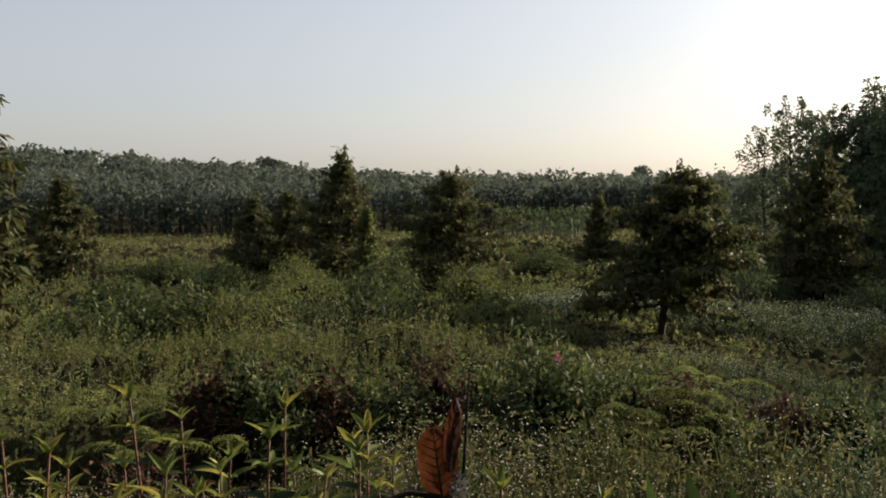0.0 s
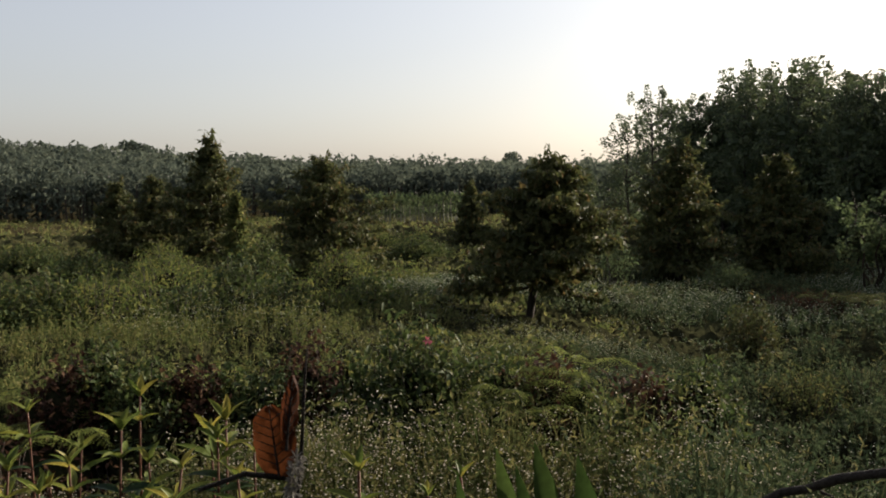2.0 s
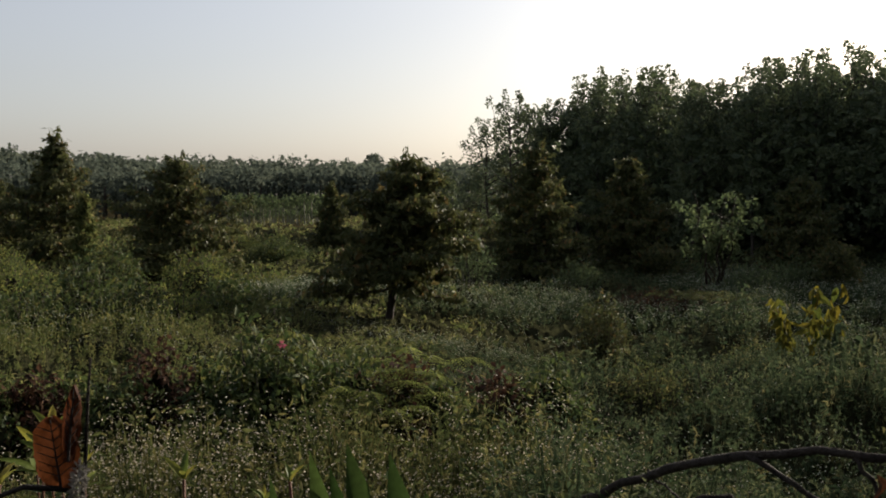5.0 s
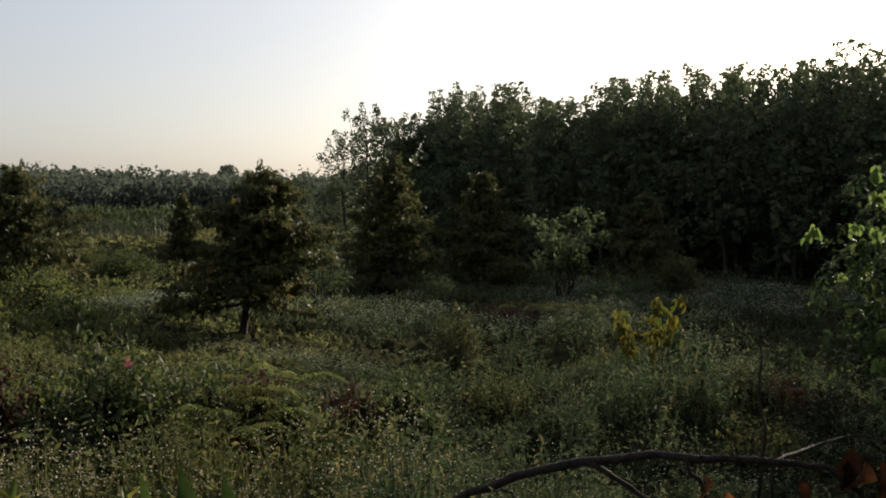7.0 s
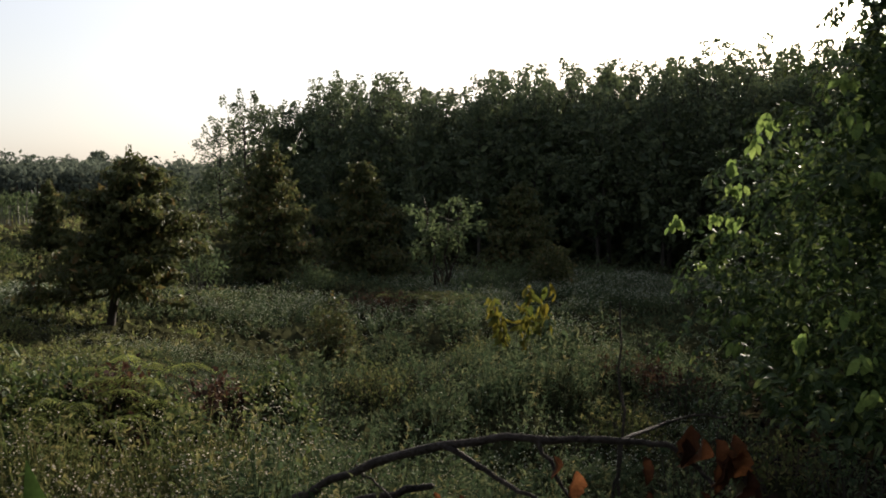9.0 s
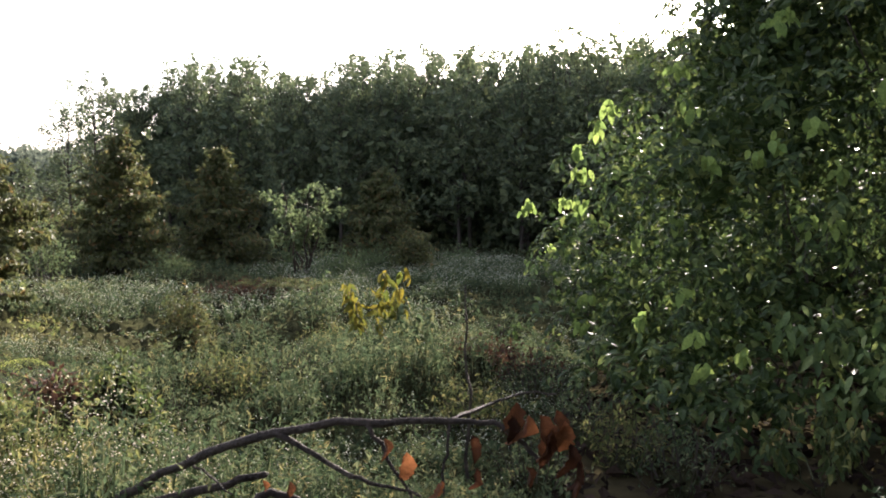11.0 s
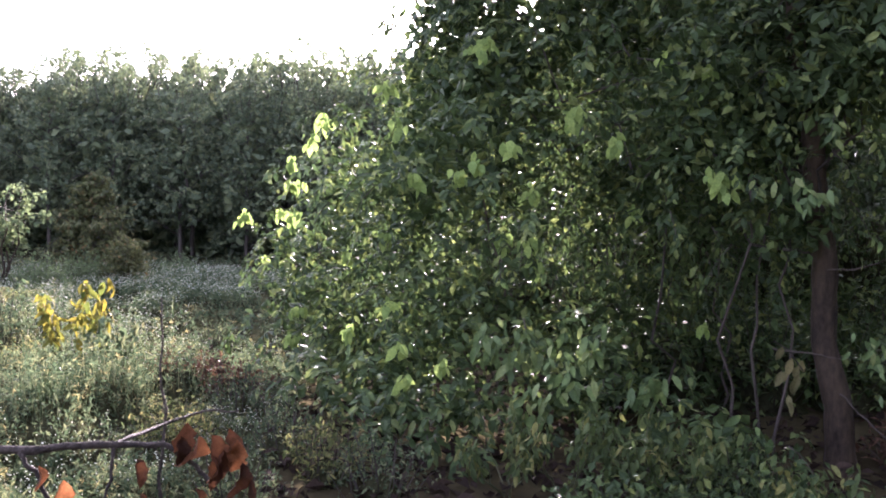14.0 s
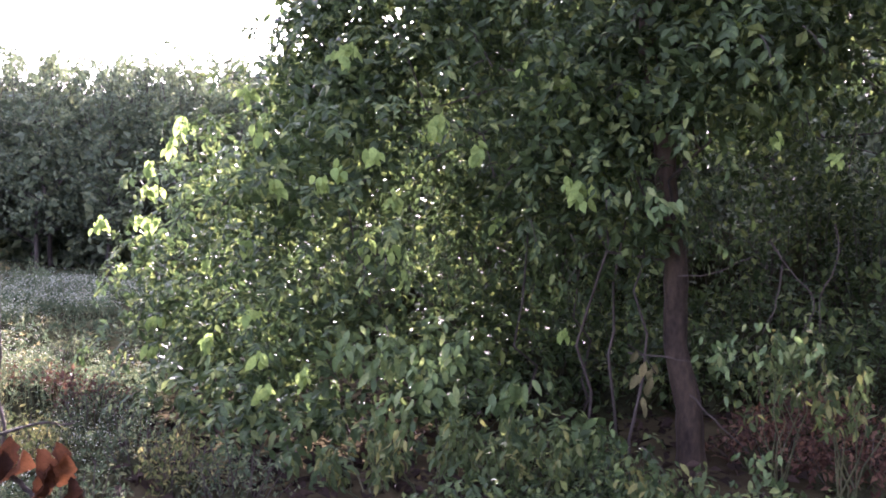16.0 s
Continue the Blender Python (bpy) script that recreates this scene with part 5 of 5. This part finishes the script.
def fallen_branch():
    r = rng(460)
    gx, gy = place(27.0, 3.7)
    o = np.array([gx, gy, float(ground_z(gx, gy))])
    ob = thing("fallen_branch", "arched bare dead branch with thin twigs and curled brown leaves", "branch", tuple(o))

    def limb(name, pts, r0, r1, label=""):
        p = np.array([at_height(a, d, z, o) for a, d, z in pts])
        s = np.linspace(0, 1, len(p))
        t = np.linspace(0, 1, 3 * len(p))
        q = np.stack([np.interp(t, s, p[:, k]) for k in range(3)], -1)
        for _ in range(2):
            q[1:-1] = (q[:-2] + 2 * q[1:-1] + q[2:]) / 4
        q[1:-1] += r.normal(0, 0.004, (len(q) - 2, 3))
        heap = Heap()
        heap.tube(q, np.linspace(r0, r1, len(q)) * r.uniform(0.88, 1.12, len(q)), 9)
        part(name, heap, [M_DEAD_WOOD], ob, label, True)
        return q

    main = limb("limb", [(23.68, 3.347, 0.717), (25.54, 3.274, 0.790), (29.80, 3.180, 0.934), (34.98, 2.883, 1.089), (37.86, 2.853, 1.119), (40.69, 2.819, 1.133), (43.43, 2.833, 1.135), (46.17, 2.847, 1.136), (48.39, 2.857, 1.136), (49.59, 2.856, 1.108), (50.81, 2.846, 1.051), (51.85, 2.837, 1.001)], 0.018, 0.0055, "dark arched limb")
    limb("twig", [(35.22, 2.884, 1.085), (37.36, 2.831, 1.045), (40.05, 2.772, 0.980), (42.13, 2.773, 0.951), (44.39, 2.774, 0.921)], 0.010, 0.004)
    limb("twig", [(46.17, 2.847, 1.136), (47.85, 3.061, 1.133), (49.39, 3.274, 1.131), (51.61, 3.382, 1.108)], 0.007, 0.003)
    limb("twig", [(41.03, 2.819, 1.126), (41.81, 2.806, 1.064), (43.23, 2.784, 0.968), (43.88, 2.767, 0.906)], 0.008, 0.004)
    limb("twig", [(46.00, 2.844, 1.129), (45.87, 2.821, 1.046), (45.77, 2.781, 0.920)], 0.006, 0.003)
    limb("twig", [(29.47, 3.181, 0.942), (30.71, 3.121, 0.895), (32.37, 3.013, 0.859)], 0.005, 0.003)
    limb("limb", [(27.45, 3.179, 0.793), (31.21, 3.111, 0.855), (34.30, 3.087, 0.897)], 0.017, 0.012, "broken grey limb")
    limb("limb", [(33.39, 3.003, 0.814), (34.73, 3.025, 0.863), (36.44, 3.023, 0.829)], 0.018, 0.010)
    dry = rng(470)
    for az, d, z, size in [(50.15, 2.830, 1.201, 0.15), (50.85, 2.825, 1.164, 0.14), (51.52, 2.828, 1.165, 0.16), (52.51, 2.837, 1.182, 0.15), (53.03, 2.832, 1.151, 0.13), (51.72, 2.815, 1.109, 0.12), (53.40, 2.817, 1.088, 0.13), (53.93, 2.806, 1.042, 0.13), (50.76, 2.785, 1.022, 0.09), (42.17, 2.766, 1.101, 0.08), (43.56, 2.761, 1.060, 0.12), (47.48, 2.793, 1.107, 0.10), (47.71, 2.768, 1.013, 0.11), (36.46, 2.706, 0.991, 0.06), (34.87, 2.700, 0.999, 0.06), (45.67, 2.748, 0.982, 0.09), (49.83, 2.820, 1.163, 0.10), (52.21, 2.821, 1.126, 0.12), (53.80, 2.789, 0.988, 0.08)]:
        heap = Heap()
        heap.add(crumpled_leaf(dry, 0.40 + 0.14 * dry.uniform()), [at_height(az, d, z, o)], [(dry.normal(0, 0.25), dry.normal(0, 0.25), -1.0)], [(dry.normal(0, 0.5), -1.0, 0.2)], 0.86 * size)
        part("dry_leaf", heap, [M_DEAD_LEAF], ob, "curled brown dead leaf", True)


fallen_branch()

# the single bare stalk that stands above the weeds
bx, by = place(44.3, 5.5)
stalk = thing("bare_stalk", "thin bare upright dark stalk", "stalk", (bx, by, float(ground_z(bx, by))))
sh, sr = Heap(), rng(480)
sh.tube(bend((0.02, 0, -0.03), (0.0, 0, 1.27 - stalk.location.z), sr, 0.008, 10), np.linspace(0.013, 0.005, 11), 6)
for q in (0.35, 0.5, 0.62):
    sh.tube([(0.015, 0, q), (0.05 * (-1) ** int(q * 10), 0.02, q + 0.12)], [0.003, 0.0015], 4)
part("stem", sh, [M_DEAD_WOOD], stalk, "", True)


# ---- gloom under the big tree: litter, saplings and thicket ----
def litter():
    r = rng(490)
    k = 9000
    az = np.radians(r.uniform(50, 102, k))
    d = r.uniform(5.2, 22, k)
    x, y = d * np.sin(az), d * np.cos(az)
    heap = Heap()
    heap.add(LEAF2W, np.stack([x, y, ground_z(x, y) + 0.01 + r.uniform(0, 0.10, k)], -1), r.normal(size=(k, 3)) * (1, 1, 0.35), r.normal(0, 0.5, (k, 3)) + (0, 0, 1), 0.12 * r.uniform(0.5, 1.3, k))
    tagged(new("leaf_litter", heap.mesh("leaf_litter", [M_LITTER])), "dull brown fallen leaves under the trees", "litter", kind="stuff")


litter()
for i, (az, d, w, h) in enumerate([(72, 13.5, 2.6, 3.0), (77, 14.5, 2.8, 3.2), (82, 14, 2.8, 3.0), (87, 13.2, 2.6, 3.0), (92, 12.5, 2.6, 2.8), (96, 11, 2.4, 2.6), (68, 15.5, 2.6, 2.8), (62, 15.8, 2.6, 2.6), (57, 15, 2.0, 1.6), (52.5, 15.5, 1.6, 1.0), (84.5, 11.5, 1.8, 1.5), (79.5, 11.8, 1.8, 1.3), (90, 10.6, 1.7, 1.3), (74, 11.6, 1.8, 1.4), (73, 9.9, 1.6, 1.2), (77.5, 10, 1.5, 1.1), (69.5, 9.9, 1.5, 1.1), (81, 10.4, 1.4, 1.0)]):
    shrub("thicket_shrub", "tall dark thicket shrub in the shade", az, d, w, h, 500 + i, M_BROAD, 0.10, 1.2, group="thicket", shape=LEAF2W)
for i, (az, d, w, h) in enumerate([(87.0, 7.4, 0.8, 1.2), (90.5, 7.2, 0.7, 1.1), (71.5, 6.5, 0.9, 0.55), (74.5, 6.4, 0.8, 0.5), (68.0, 6.4, 0.8, 0.6), (81.5, 6.2, 0.6, 0.4), (64.5, 6.2, 0.7, 0.5), (86, 5.9, 0.6, 0.35)]):
    drooping_shrub("shade_sapling", "broad-leaved green sapling under the big tree", az, d, h, w * 0.5, 520 + i, M_SHRUB, 0.085, 8, 9)


for i in range(15):
    az, d = 60.5 + 2.1 * i, 5.5 + 1.5 * ((i * 0.618) % 1)
    if az < 71 or 80.5 < az < 84 and d > 6.4:
        continue
    shrub("shade_shrub", "low dark leafy undergrowth in the tree's shade", az, d, 0.62 + 0.25 * ((i * 0.37) % 1), 0.20 + 0.24 * ((i * 0.73) % 1), 600 + i, M_BROAD, 0.062, 1.2, group="undergrowth at the tree", shape=LEAF2W, heart=0.6)
for i, (az, d, w, h) in enumerate([(86.4, 8.2, 1.0, 0.42), (90.6, 7.8, 0.9, 0.5), (88.2, 9.2, 1.2, 0.55)]):
    shrub("withered_shrub", "dry reddish brush on the shaded ground", az, d, w, h, 640 + i, M_RUST, 0.07, 1.1, group="withered brush", stem_mat=M_BARK)


# ---- thin bare lianas and a withered twig beside the big trunk ----
HANGING = [[(85.86, 7.87, 1.71), (86.8, 7.87, 1.51), (88.43, 7.87, 1.31), (87.68, 7.84, 1.05)],
           [(89.08, 7.89, 1.86), (89.4, 7.89, 1.57), (88.43, 7.87, 1.33), (88.58, 7.85, 1.06)],
           [(86.5, 7.87, 1.55), (86.31, 7.85, 1.25), (85.66, 7.83, 1.03)],
           [(81.0, 7.83, 1.42), (82.83, 7.84, 1.44), (84.87, 7.86, 1.6)],
           [(78.39, 7.75, 0.8), (80.28, 7.76, 0.81), (81.99, 7.77, 0.78)],
           [(81.94, 7.73, 0.53), (83.54, 7.71, 0.34), (85.12, 7.68, 0.16)]]
for i, pts in enumerate(HANGING):
    q = np.array([(*place(a, d), z) for a, d, z in pts])
    vine = thing("liana", "thin bare pale liana hanging beside the trunk", "liana", tuple(q[0]), 0, "lianas at the trunk")
    t = np.linspace(0, 1, 10)
    line = np.stack([np.interp(t, np.linspace(0, 1, len(q)), q[:, k] - q[0, k]) for k in range(3)], -1)
    line[1:-1] = (line[:-2] + line[1:-1] + line[2:]) / 3
    vh = Heap()
    vh.tube(line + rng(530 + i).normal(0, 0.006, (10, 3)), np.linspace(0.007, 0.004, 10), 5)
    part("stem", vh, [M_BARK], vine, "", True)
wx, wy = place(79.44, 7.55)
withered = thing("withered_twig", "twig with hanging yellow-brown withered leaves", "twig", (wx, wy, 0.79))
wr = rng(540)
wt = Heap()
wt.tube([(-0.1, 0.1, 0.12), (0.05, 0.02, 0.04), (0.2, -0.05, -0.12)], [0.006, 0.005, 0.003], 5)
part("stem", wt, [M_BARK], withered)
wt = Heap()
wt.add(LEAF12, wr.uniform(-1, 1, (13, 3)) * (0.2, 0.08, 0.2) + (0, 0, -0.12), wr.normal(0, 0.35, (13, 3)) + (0.15, 0, -1), wr.normal(0, 0.4, (13, 3)) + (-1, -0.2, 0.3), 0.14 * wr.uniform(0.6, 1.2, 13))
part("foliage", wt, [M_STRAW], withered)
